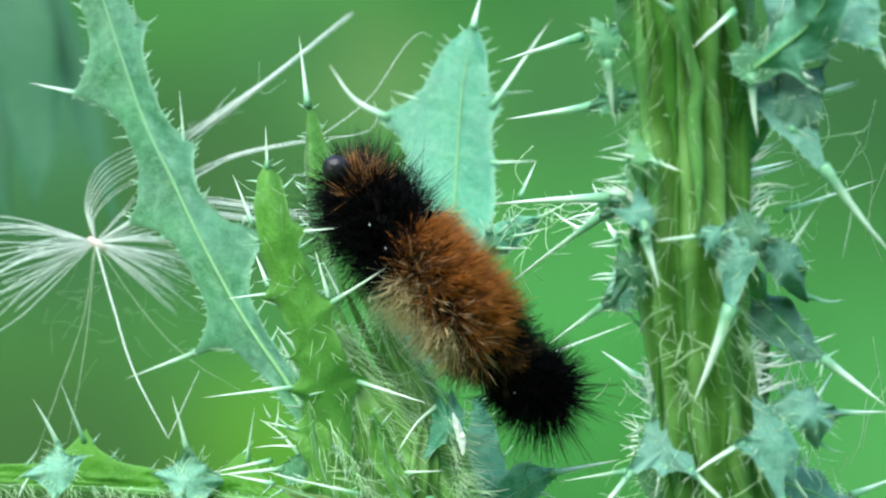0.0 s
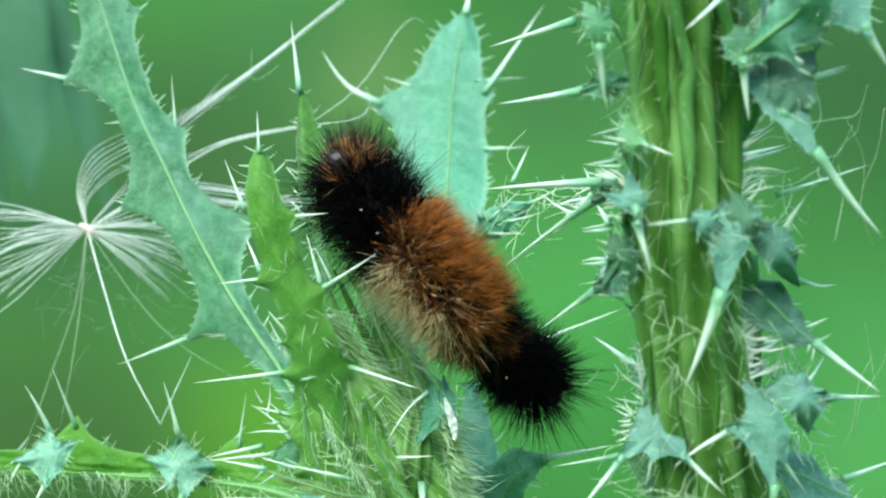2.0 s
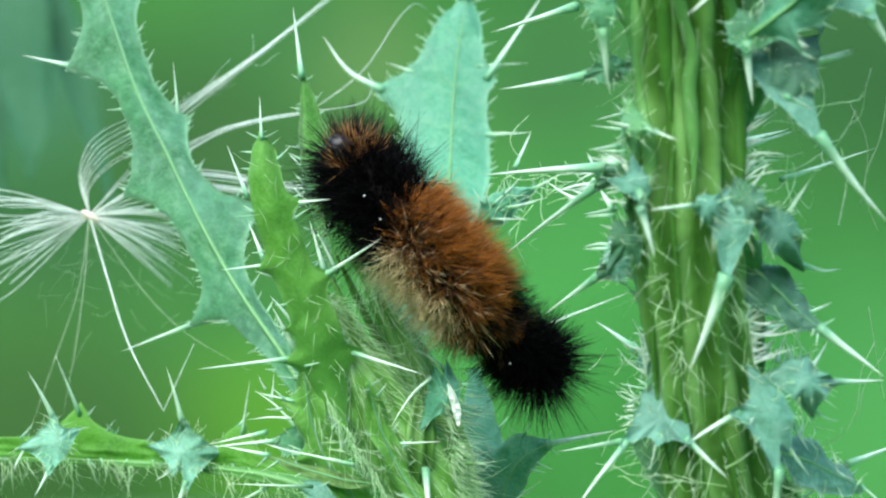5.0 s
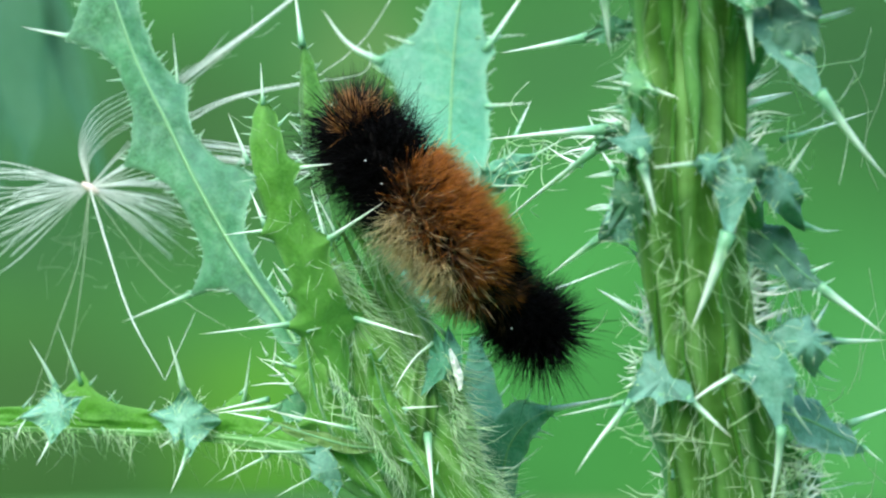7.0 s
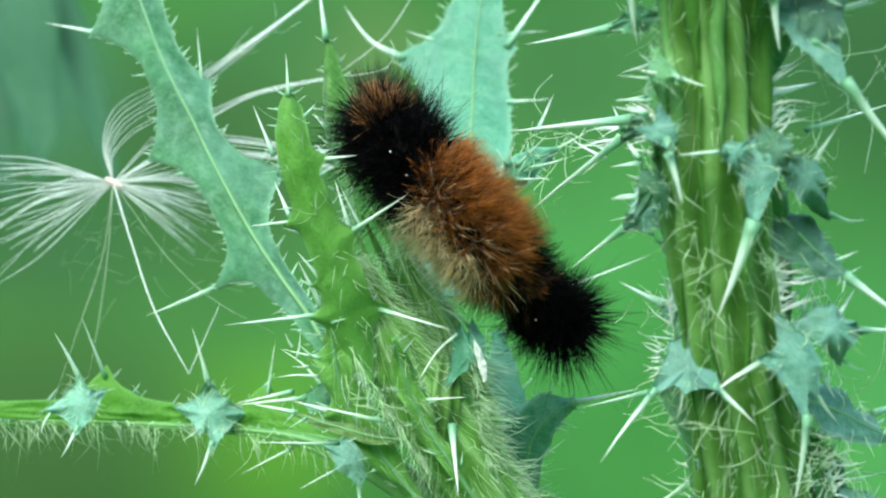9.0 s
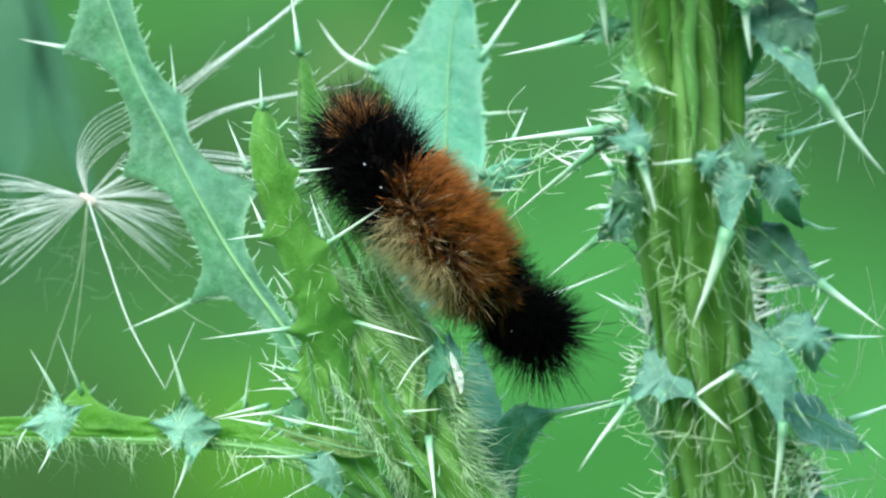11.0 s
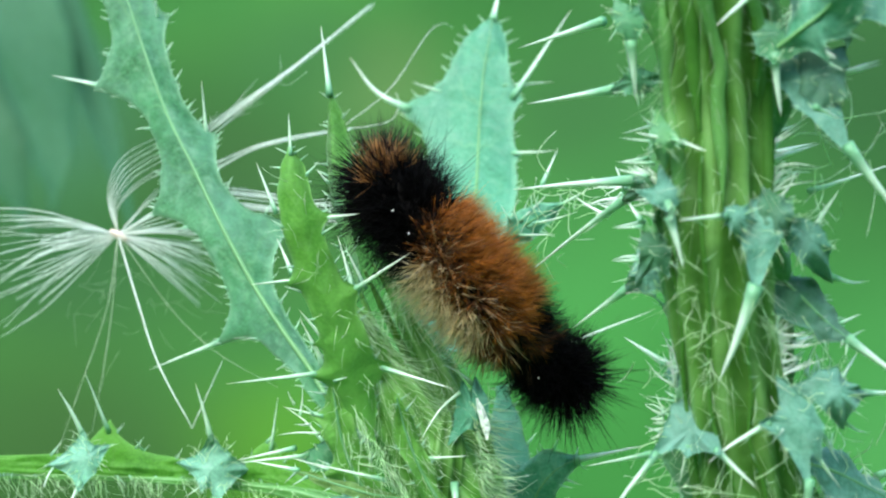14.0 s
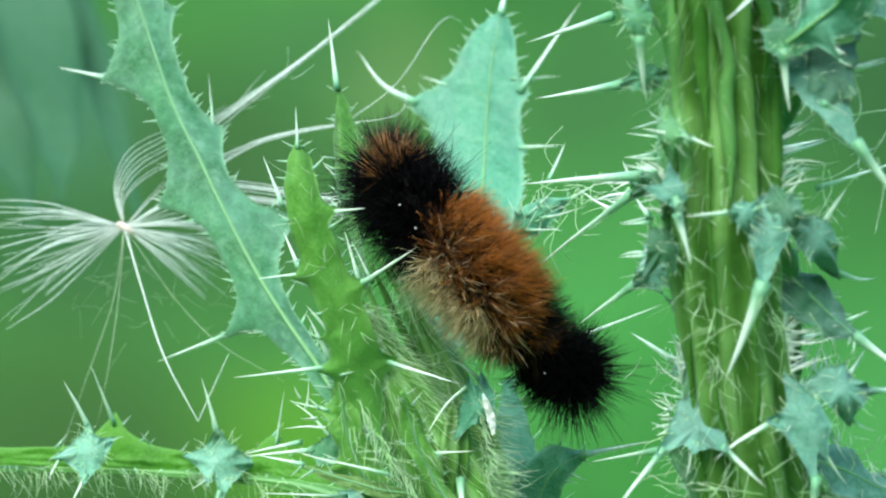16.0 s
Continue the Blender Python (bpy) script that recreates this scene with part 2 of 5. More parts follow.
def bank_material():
    """Far bushes: mixed greens with soft dark, yellowish, lime-green and bluish patches at set places."""
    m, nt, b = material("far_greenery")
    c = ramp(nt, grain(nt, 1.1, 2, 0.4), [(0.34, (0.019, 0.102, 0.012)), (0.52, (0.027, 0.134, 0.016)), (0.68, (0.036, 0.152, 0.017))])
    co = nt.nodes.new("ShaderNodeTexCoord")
    # centre, reach and colour of each soft patch mixed over the greens
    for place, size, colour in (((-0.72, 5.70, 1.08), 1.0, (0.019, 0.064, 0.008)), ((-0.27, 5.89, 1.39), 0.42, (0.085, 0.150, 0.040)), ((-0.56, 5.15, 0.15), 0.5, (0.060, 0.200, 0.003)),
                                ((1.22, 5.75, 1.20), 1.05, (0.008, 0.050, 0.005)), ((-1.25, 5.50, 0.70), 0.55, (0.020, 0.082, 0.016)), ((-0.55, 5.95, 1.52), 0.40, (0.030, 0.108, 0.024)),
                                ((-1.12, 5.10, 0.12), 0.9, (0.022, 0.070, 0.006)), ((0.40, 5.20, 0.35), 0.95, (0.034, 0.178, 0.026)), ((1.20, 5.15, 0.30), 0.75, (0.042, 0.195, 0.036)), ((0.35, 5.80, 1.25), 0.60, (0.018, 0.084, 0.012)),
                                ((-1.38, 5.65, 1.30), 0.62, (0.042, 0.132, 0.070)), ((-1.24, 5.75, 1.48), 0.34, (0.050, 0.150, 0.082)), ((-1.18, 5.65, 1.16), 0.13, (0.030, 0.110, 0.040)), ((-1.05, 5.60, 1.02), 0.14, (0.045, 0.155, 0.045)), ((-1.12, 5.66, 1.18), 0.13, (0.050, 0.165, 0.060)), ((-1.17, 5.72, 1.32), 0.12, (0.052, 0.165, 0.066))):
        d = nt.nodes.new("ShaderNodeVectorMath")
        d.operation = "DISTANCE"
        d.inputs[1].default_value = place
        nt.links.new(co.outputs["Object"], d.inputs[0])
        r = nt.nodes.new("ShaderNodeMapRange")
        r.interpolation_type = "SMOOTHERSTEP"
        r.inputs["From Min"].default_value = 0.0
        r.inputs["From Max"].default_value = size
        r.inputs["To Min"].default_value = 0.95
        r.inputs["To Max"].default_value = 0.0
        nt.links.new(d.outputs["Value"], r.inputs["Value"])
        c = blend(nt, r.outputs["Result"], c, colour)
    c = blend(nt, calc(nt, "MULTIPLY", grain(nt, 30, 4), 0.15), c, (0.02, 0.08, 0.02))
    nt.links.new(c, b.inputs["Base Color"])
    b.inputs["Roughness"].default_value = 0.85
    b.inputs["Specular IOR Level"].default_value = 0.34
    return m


def meadow_material(name, a, b_, c_, scale, lift):
    m, nt, b = material(name)
    wide = grain(nt, scale, 2, 0.4)
    c = ramp(nt, wide, [(0.36, a), (0.52, b_), (0.66, c_)])
    c = blend(nt, calc(nt, "MULTIPLY", grain(nt, scale * 30, 4), lift), c, tuple(0.5 * x for x in a))
    nt.links.new(c, b.inputs["Base Color"])
    b.inputs["Roughness"].default_value = 0.85
    return m


DEW = shaft_material("dew", [(0.0, (0.8, 0.8, 0.8)), (1.0, (0.8, 0.8, 0.8))], 0.1, gloss=1.0)
SKIN = skin_material()
SHELL = shiny_material()
GROUND = meadow_material("meadow_ground", (0.03, 0.12, 0.02), (0.05, 0.17, 0.03), (0.08, 0.2, 0.03), 0.6, 0.5)
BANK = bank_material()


# ---- mesh helpers (millimetres round a point 0.7 m above the ground) ----
def vec(p):
    return Vector(p)


class Geo:
    def __init__(self):
        self.v, self.f, self.s, self.u = [], [], [], []

    def add(self, p, s=0.0, u=0.0):
        self.v.append((p[0], p[1], p[2]))
        self.s.append(s)
        self.u.append(u)
        return len(self.v) - 1


def curve(pts, n):
    """Smooth line of n + 1 points through the given ones."""
    p = [vec(q) for q in pts]
    p = [p[0] * 2 - p[1]] + p + [p[-1] * 2 - p[-2]]
    k = len(p) - 3
    out = []
    for i in range(n + 1):
        x = i / n * k
        j = min(int(x), k - 1)
        t = x - j
        a, b, c, d = p[j:j + 4]
        out.append(0.5 * (2 * b + (c - a) * t + (2 * a - 5 * b + 4 * c - d) * t * t + (3 * b - a - 3 * c + d) * t ** 3))
    return out


def level(values, s):
    x = s * (len(values) - 1)
    j = min(int(x), len(values) - 2)
    t = x - j
    t = t * t * (3 - 2 * t)
    return values[j] * (1 - t) + values[j + 1] * t


def tube(g, pts, radii, sides=6, ridges=0, depth=0.0, s0=0.0, s1=1.0, warp=0.0):
    """Sweeps a ring along pts; the last ring closes to a point."""
    n = len(pts)
    ref = Vector((0.3, -1.0, 0.2))
    rings = []
    for i, p in enumerate(pts):
        t = (pts[min(i + 1, n - 1)] - pts[max(i - 1, 0)]).normalized()
        a = (ref - t * ref.dot(t)).normalized()
        ref = a
        b = t.cross(a)
        r = radii(i / (n - 1)) if callable(radii) else level(radii, i / (n - 1))
        ring = []
        for k in range(sides):
            w = 2 * math.pi * k / sides
            bend = 0.5 * noise.noise(Vector((i * 0.06, 3.1, 7.7))) * warp * 4
            h = 0.5 + 0.5 * math.cos(ridges * (w + bend)) if ridges else 0.5
            q = r * (1 - depth + depth * h)
            if warp:
                q *= 1 + warp * noise.noise(Vector((2.2 * math.cos(w), 2.2 * math.sin(w), i * 0.22)))
            ring.append(g.add(p + (a * math.cos(w) + b * math.sin(w)) * q, s0 + (s1 - s0) * i / (n - 1), h))
        rings.append(ring)
    for r0, r1 in zip(rings, rings[1:]):
        for k in range(sides):
            g.f.append((r0[k], r0[(k + 1) % sides], r1[(k + 1) % sides], r1[k]))
    g.f.append(tuple(reversed(rings[0])))
    g.f.append(tuple(rings[-1]))


def spike(g, a, b, r, bend=(0, 0, 0), rings=9, sides=6, base_s=0.0):
    """A sharp tapered thorn from a to b; bend moves its middle."""
    a, b = vec(a), vec(b)
    mid = (a + b) / 2 + vec(bend)
    pts = curve([a, mid, b], rings)
    tube(g, pts, lambda s: r * max(0.03, 0.92 * (1 - s) ** 0.9 + 0.28 * max(0.0, 1 - 3.0 * s) ** 1.6), sides, s0=base_s)


def hair(g, a, d, length, r, rng, curl=0.15, s0=0.0):
    """A fine three-sided bristle."""
    d = d.normalized()
    side = Vector((rng.uniform(-1, 1), rng.uniform(-1, 1), rng.uniform(-1, 1)))
    x = d.cross(side)
    if x.length < 1e-4:
        x = d.orthogonal()
    x.normalize()
    y = d.cross(x)
    i0 = len(g.v)
    off = x * curl * length
    for k, (h, w) in enumerate(((0.0, 1.0), (0.5, 0.75))):
        p = a + d * length * h + off * h * h
        for j in range(3):
            q = 2.094 * j
            g.add(p + (x * math.cos(q) + y * math.sin(q)) * r * w, h)
    g.add(a + d * length + off, 1.0)
    for j in range(3):
        k = (j + 1) % 3
        g.f.append((i0 + j, i0 + k, i0 + 3 + k, i0 + 3 + j))
        g.f.append((i0 + 3 + j, i0 + 3 + k, i0 + 6))


def thing(name, base, label, category, group="", kind=""):
    """An empty at the thing's base, given in the same millimetres."""
    ob = new(name)
    ob.location = (base[0] / 1000, base[1] / 1000, 0.7 + base[2] / 1000)
    ob["origin"] = [float(x) for x in base]
    ob.empty_display_size = 0.005
    return tagged(ob, label, category, group, kind)


def part(name, g, mat, parent, label="", kind=""):
    """Links the geometry as one mesh under a thing or under one of its parts."""
    o = parent["origin"]
    me = bpy.data.meshes.new(name)
    me.from_pydata([((x - o[0]) / 1000, (y - o[1]) / 1000, (z - o[2]) / 1000) for x, y, z in g.v], [], g.f)
    for key, values in (("along", g.s), ("across", g.u)):
        at = me.attributes.new(key, "FLOAT", "POINT")
        at.data.foreach_set("value", values)
    me.shade_smooth()
    me.materials.append(mat)
    ob = new(name, me)
    ob.parent = parent
    ob["origin"] = [float(x) for x in o]
    return tagged(ob, label, kind=kind)


def spines(parent, rows, label="", mat=None):
    """Each row: foot, tip, radius and, if it is curved, its bend."""
    for a, b, r, *bend in rows:
        g = Geo()
        spike(g, a, b, r, bend[0] if bend else (0, 0, 0))
        part("spine", g, mat or SPINE, parent, label)


def leaf(parent, line, left, right, mat, face=(0, -1, 0), lobes=(), thick=0.35, cup=0.6, fold=0.0, wave=0.3, rib=0.45, teeth=1.0, prickles=1.3, seed=1, name="leaf", label="", down=0):
    """A thistle leaf: a cupped, waved blade with toothed margin, midrib and marginal prickles.
    lobes: (place along, side, reach, width, tip of its spine, spine radius)."""
    rng = random.Random(seed)
    n, m = 110, 12
    lobes = [(round(l[0] * n) / n, *l[1:]) for l in lobes]
    mid = curve(line, n)
    size = sum((b - a).length for a, b in zip(mid, mid[1:]))
    # uneven forward-pointing teeth on each margin
    saw, points = {}, {1: [], -1: []}
    for sg in (1, -1):
        s = 0.02
        while s < 0.97:
            e = s + rng.uniform(0.5, 1.5) * 4.2 / size
            points[sg].append((s, min(e, 0.98), rng.uniform(0.25, 1.0)))
            s = e
        for i in range(n + 1):
            saw[sg, i] = sum(k * ((i / n - a) / (b - a)) ** 1.7 for a, b, k in points[sg] if a <= i / n < b)
    up = vec(face).normalized()
    g = Geo()
    rows, edge, sides = [], {1: [], -1: []}, []
    for i, p in enumerate(mid):
        s = i / n
        t = (mid[min(i + 1, n)] - mid[max(i - 1, 0)]).normalized()
        side = t.cross(up).normalized()
        nor = side.cross(t).normalized()
        row = []
        for j in range(m + 1):
            u = 2 * j / m - 1
            w = level(left if u < 0 else right, s)
            sg = -1 if u < 0 else 1
            for s0, ls, reach, width, *_ in lobes:
                if ls == sg and abs(s - s0) < width * 1.5:
                    w += (reach - w) * (1 - abs(s - s0) / (width * 1.5)) ** 2.4
            if abs(u) > 0.7:
                w *= 1 + 0.04 * teeth * math.sin(s * 23 + 2 * sg) + 0.15 * teeth * (saw[sg, i] - 0.3)
            h = -cup * u * u * (0.5 + 0.1 * w) - fold * w * abs(u) + wave * u * math.sin(s * 17 + 2 * u + seed) * abs(u)
            h += 0.25 * noise.noise(Vector((s * 9, u * 2, seed))) + 0.22 * noise.noise(Vector((s * size * 0.45, u * 3, seed + 5)))
            q = p + side * (w * u) - nor * h * -1
            row.append((q, u))
            if abs(u) == 1:
                edge[sg].append((q, side * sg, t, nor))
        rows.append(row)
        sides.append(nor)
    top = [[g.add(q, i / n, u) for q, u in row] for i, row in enumerate(rows)]
    low = [[g.add(q - sides[i] * thick * (1 - 0.75 * abs(u)), i / n, u) for q, u in row] for i, row in enumerate(rows)]
    for i in range(n):
        for j in range(m):
            g.f.append((top[i][j], top[i][j + 1], top[i + 1][j + 1], top[i + 1][j]))
            g.f.append((low[i][j], low[i + 1][j], low[i + 1][j + 1], low[i][j + 1]))
        for j in (0, m):
            g.f.append((top[i][j], top[i + 1][j], low[i + 1][j], low[i][j]))
    for i in (0, n):
        for j in range(m):
            g.f.append((top[i][j], top[i][j + 1], low[i][j + 1], low[i][j]))
    ob = part(name, g, mat, parent, label)
    if rib:
        g = Geo()
        tube(g, [p + sides[i] * 0.02 for i, p in enumerate(mid)], [rib, rib * 0.8, rib * 0.55, rib * 0.25], 8)
        part("midrib", g, RIB, ob)
    for s0, ls, reach, width, tip, r, *bend in lobes:
        q = edge[ls][round(s0 * n)]
        spines(ob, [(q[0] - q[1] * 1.7, tip, r, *bend)])
    if down:
        h = Geo()
        for k in range(down):
            i = rng.randrange(2, n - 8)
            q = rows[i][rng.randrange(2, m - 1)][0]
            t = (mid[i + 1] - mid[i]).normalized()
            hair(h, q, sides[i] * rng.uniform(0.2, 0.6) - t * rng.uniform(-0.2, 1.0) + Vector((rng.uniform(-0.6, 0.6), 0, 0)), rng.uniform(1.5, 4.0), 0.035, rng, 0.4)
        part("leaf_down", h, STEM_HAIR, ob, kind="stuff")
    if prickles:
        g = Geo()
        for sg in (1, -1):
            for i in range(n):
                (a, o, t, nor), b = edge[sg][i], edge[sg][i + 1]
                for k in range(int((b[0] - a).length / (prickles * 1.7) + rng.random())):
                    q = a.lerp(b[0], rng.random())
                    d = o * rng.uniform(0.7, 1.2) + t * rng.uniform(-0.2, 1.2) + nor * rng.uniform(-0.4, 0.5)
                    spike(g, q - o * 0.1, q + d.normalized() * rng.choice((0.4, 0.6, 0.8, 1.1)), rng.uniform(0.07, 0.12), rings=3, sides=4)
            for a0, b0, k in points[sg]:
                q, o, t, nor = edge[sg][max(0, math.ceil(b0 * n) - 1)]
                d = (o * rng.uniform(0.6, 1.1) + t * rng.uniform(0.2, 1.2) + nor * rng.uniform(-0.3, 0.3)).normalized()
                spike(g, q - o * 0.25, q + d * (0.6 + 1.6 * k), 0.1 + 0.1 * k, rings=4, sides=5)
        if g.v:
            part("prickle_fringe", g, PRICKLE, ob, kind="stuff")
    return ob


def star(parent, centre, tips, mat, waist=2.0, dome=1.5, seed=1, fuzz=30, name="leaf", thick=0.4, label="", tilt=0.4, reach=1.0, broad=0.5):
    """A small spiny leaf whose lobes run out to several points. tips: (end of the lobe, tip of its spine, radius)."""
    rng = random.Random(seed)
    c = vec(centre)
    waist = waist * 0.85
    ends = []
    for tip, sp, r in tips:
        d = vec(tip) - c
        ends.append((math.atan2(d.z, d.x), math.hypot(d.x, d.z) * reach, d.y * reach))
    # outline: pointed lobes with notches between them
    turns = sorted(((a % (2 * math.pi)), l, y) for a, l, y in ends)
    marks = []
    for (a, l, y), (b, l2, _) in zip(turns, turns[1:] + turns[:1]):
        gap = (b - a) % (2 * math.pi) or 2 * math.pi
        marks.append((a, l, y))
        notches = 1 if gap < 1.9 else 2 if gap < 3.2 else 3
        for q in range(notches):
            marks.append((a + gap * (q + 1) / (notches + 1), max(waist, broad * (l + l2) / 2) * rng.uniform(0.88, 1.1), 0.0))
    marks = [(a % (2 * math.pi), l, y) for a, l, y in marks]
    marks.sort()

    def rim(w):
        for k, (a, l, y) in enumerate(marks):
            b, m, z = marks[(k + 1) % len(marks)]
            gap = (b - a) % (2 * math.pi)
            f = (w - a) % (2 * math.pi)
            if f <= gap:
                r = l * m * math.sin(gap) / max(1e-4, l * math.sin(f) + m * math.sin(gap - f))
                return r * (1 - 0.07 * math.sin(math.pi * f / gap)), y + (z - y) * (0.5 - 0.5 * math.cos(math.pi * f / gap))
        return waist, 0.0

    seg, rings = 120, 9
    g = Geo()
    lays = []
    for back in (0, 1):
        grid = []
        for i in range(rings + 1):
            rho = i / rings
            ring = []
            for k in range(seg):
                w = 2 * math.pi * k / seg
                r, dy = rim(w)
                x = r * rho
                pucker = noise.noise(c + Vector((x * math.cos(w), x * math.sin(w), seed)) * 0.5) + 0.4 * noise.noise(c + Vector((x * math.cos(w), x * math.sin(w), seed)) * 1.3)
                yy = -dome * math.exp(-(x / (waist * 1.3)) ** 2) + dy * rho ** 3 + 0.5 * pucker * min(1.0, rho * 1.6) + back * thick * (1 - 0.7 * rho)
                ring.append(g.add(c + Vector((x * math.cos(w), yy + tilt * x * math.sin(w), x * math.sin(w))), rho * 0.7, (rho ** 3) * 0.8))
            grid.append(ring)
        lays.append(grid)
        for i in range(rings):
            for k in range(seg):
                q = (grid[i][k], grid[i][(k + 1) % seg], grid[i + 1][(k + 1) % seg], grid[i + 1][k])
                g.f.append(q if back else tuple(reversed(q)))
    for k in range(seg):
        j = (k + 1) % seg
        g.f.append((lays[0][rings][k], lays[0][rings][j], lays[1][rings][j], lays[1][rings][k]))
    ob = part(name, g, mat, parent, label)
    for (a, long_, y), (tip, sp, r) in zip(ends, tips):
        if sp is None:
            continue
        t, o = c + (vec(tip) - c) * reach, (vec(tip) - c).normalized()
        t.y += tilt * (t.z - c.z)
        d = vec(sp) - t
        spines(ob, [(t - o * 1.5, sp, r * 0.9, tuple(o * d.length * 0.07))])
    # short prickles round the margin
    e = Geo()
    for k in range(0, seg, 2):
        if rng.random() < 0.25:
            p = vec(g.v[rings * seg + k])
            o = (p - c).normalized() + Vector((rng.uniform(-0.5, 0.5), rng.uniform(-0.5, 0.2), rng.uniform(-0.5, 0.5)))
            spike(e, p - o * 0.2, p + o * rng.choice((0.4, 0.6, 0.9, 1.3)), rng.uniform(0.06, 0.11), rings=3, sides=4)
    part("prickle_fringe", e, PRICKLE, ob, kind="stuff")
    h = Geo()
    for k in range(fuzz // 2):
        v = g.v[rng.randrange(seg * 4, seg * (rings + 1))]
        p = vec(v)
        d = (p - c).normalized() + Vector((rng.uniform(-0.8, 0.8), rng.uniform(-0.8, 0.3), rng.uniform(-0.8, 0.8)))
        hair(h, p + Vector((0, -0.15, 0)), d, rng.uniform(0.6, 2.6), 0.05, rng, 0.5)
    if fuzz:
        part("leaf_down", h, STEM_HAIR, ob, kind="stuff")
    return ob


def stem(parent, line, radii, mat, ridges=7, depth=0.2, name="stem", hairs=0, length=(2, 5), seed=1, n=90, lo=0.0, hi=1.0, droop=0.0, fine=0.055, curl=0.6, comb=0.0):
    g = Geo()
    pts = curve(line, n)
    tube(g, pts, radii, ridges * 6 if ridges else 20, ridges, depth, warp=0.14 if ridges > 5 else 0.0)
    ob = part(name, g, mat, parent)
    if hairs:
        rng = random.Random(seed)
        h = Geo()
        for k in range(hairs):
            s = rng.uniform(lo, hi)
            i = min(int(s * n), n - 1)
            p = pts[i].lerp(pts[i + 1], s * n - i)
            t = (pts[i + 1] - pts[i]).normalized()
            a = t.orthogonal().normalized()
            w = rng.uniform(0, 2 * math.pi)
            o = a * math.cos(w) + t.cross(a) * math.sin(w)
            if o.y > 0.45:
                o.y *= -1
            r = radii(s) if callable(radii) else level(radii, s)
            d = o * rng.uniform(0.4, 1) + t * (rng.uniform(-1.1, 0.2) - comb) + Vector((0, 0, -droop))
            hair(h, p + o * r * 0.9, d, rng.uniform(*length), fine * rng.uniform(0.7, 1.3), rng, rng.uniform(-curl, curl))
        part("hair_fringe", h, STEM_HAIR, ob, kind="stuff")
    return ob


def ridges_along(parent, line, radii, count, mats, seed, n=120, lo=0.3, hi=0.97):
    """Thin raised wing edges that wander down the front of a stem."""
    rng = random.Random(seed)
    pts = curve(line, n)
    for k in range(count):
        w0 = math.radians(-80 + 160 * (k + 0.5) / count + rng.uniform(-9, 9))
        a = rng.uniform(lo, hi - 0.2)
        b = min(hi, a + rng.uniform(0.18, 0.5))
        drift, path = rng.uniform(-0.3, 0.3), []
        for q in range(25):
            s = a + (b - a) * q / 24
            i = min(int(s * n), n - 1)
            p = pts[i].lerp(pts[i + 1], s * n - i)
            t = (pts[i + 1] - pts[i]).normalized()
            f = Vector((0, -1, 0))
            f = (f - t * f.dot(t)).normalized()
            w = w0 + drift * (q / 24 - 0.5) + 0.30 * noise.noise(Vector((s * 20, k * 3.7, seed)))
            path.append(p + (f * math.cos(w) + f.cross(t) * math.sin(w)) * level(radii, s) * rng.uniform(0.97, 1.03))
        g = Geo()
        r = rng.choice((0.2, 0.3, 0.4, 0.75))
        tube(g, curve(path[::3], 40), [0.1, r, r, r * 0.8, r, 0.1], 7)
        ob = part("stem_ridge", g, mats[k % len(mats)], parent)
        h = Geo()
        for q in range(26):
            p = path[rng.randrange(1, 24)]
            spike(h, p, p + Vector((rng.uniform(-1, 1), rng.uniform(-1.0, -0.1), rng.uniform(-0.6, 0.8))).normalized() * rng.uniform(0.5, 1.8), 0.06, rings=3, sides=4)
        part("prickle_fringe", h, PRICKLE, ob, kind="stuff")


def fuzz(parent, rows, seed):
    """Tangled white hairs in the axils: centre, spread, number, length."""
    rng = random.Random(seed)
    for c, spread, count, length in rows:
        g = Geo()
        for k in range(count):
            p = vec(c) + Vector((rng.gauss(0, spread), rng.gauss(0, spread * 0.6), rng.gauss(0, spread)))
            line = [p]
            d = Vector((rng.uniform(-1, 1), rng.uniform(-0.6, 0.6), rng.uniform(-1, 1))).normalized()
            for j in range(3):
                d = (d + Vector((rng.uniform(-0.8, 0.8), rng.uniform(-0.8, 0.8), rng.uniform(-0.8, 0.8)))).normalized()
                line.append(line[-1] + d * length * rng.uniform(0.2, 0.4))
            r = rng.uniform(0.035, 0.06)
            tube(g, curve(line, 8), [r, r, r * 0.4], 4)
        part("tangle", g, STEM_HAIR, parent, "tangled white hairs", kind="stuff")


def fringe(parent, line, way, count, length, seed, spread=0.4, fine=0.05, curl=0.3, depth=0.8, name="hair_fringe"):
    """White hairs that stand out from an edge."""
    rng = random.Random(seed)
    pts = curve(line, 30)
    g = Geo()
    for k in range(count):
        p = pts[rng.randrange(31)].lerp(pts[rng.randrange(31)], 0.12) + Vector((rng.gauss(0, 0.3), rng.uniform(-depth, depth), rng.gauss(0, 0.3)))
        d = vec(way) + Vector((rng.gauss(0, spread), rng.gauss(0, spread), rng.gauss(0, spread)))
        hair(g, p, d, rng.uniform(*length), fine * rng.uniform(0.7, 1.3), rng, rng.uniform(-curl, curl))
    part(name, g, STEM_HAIR, parent, kind="stuff")


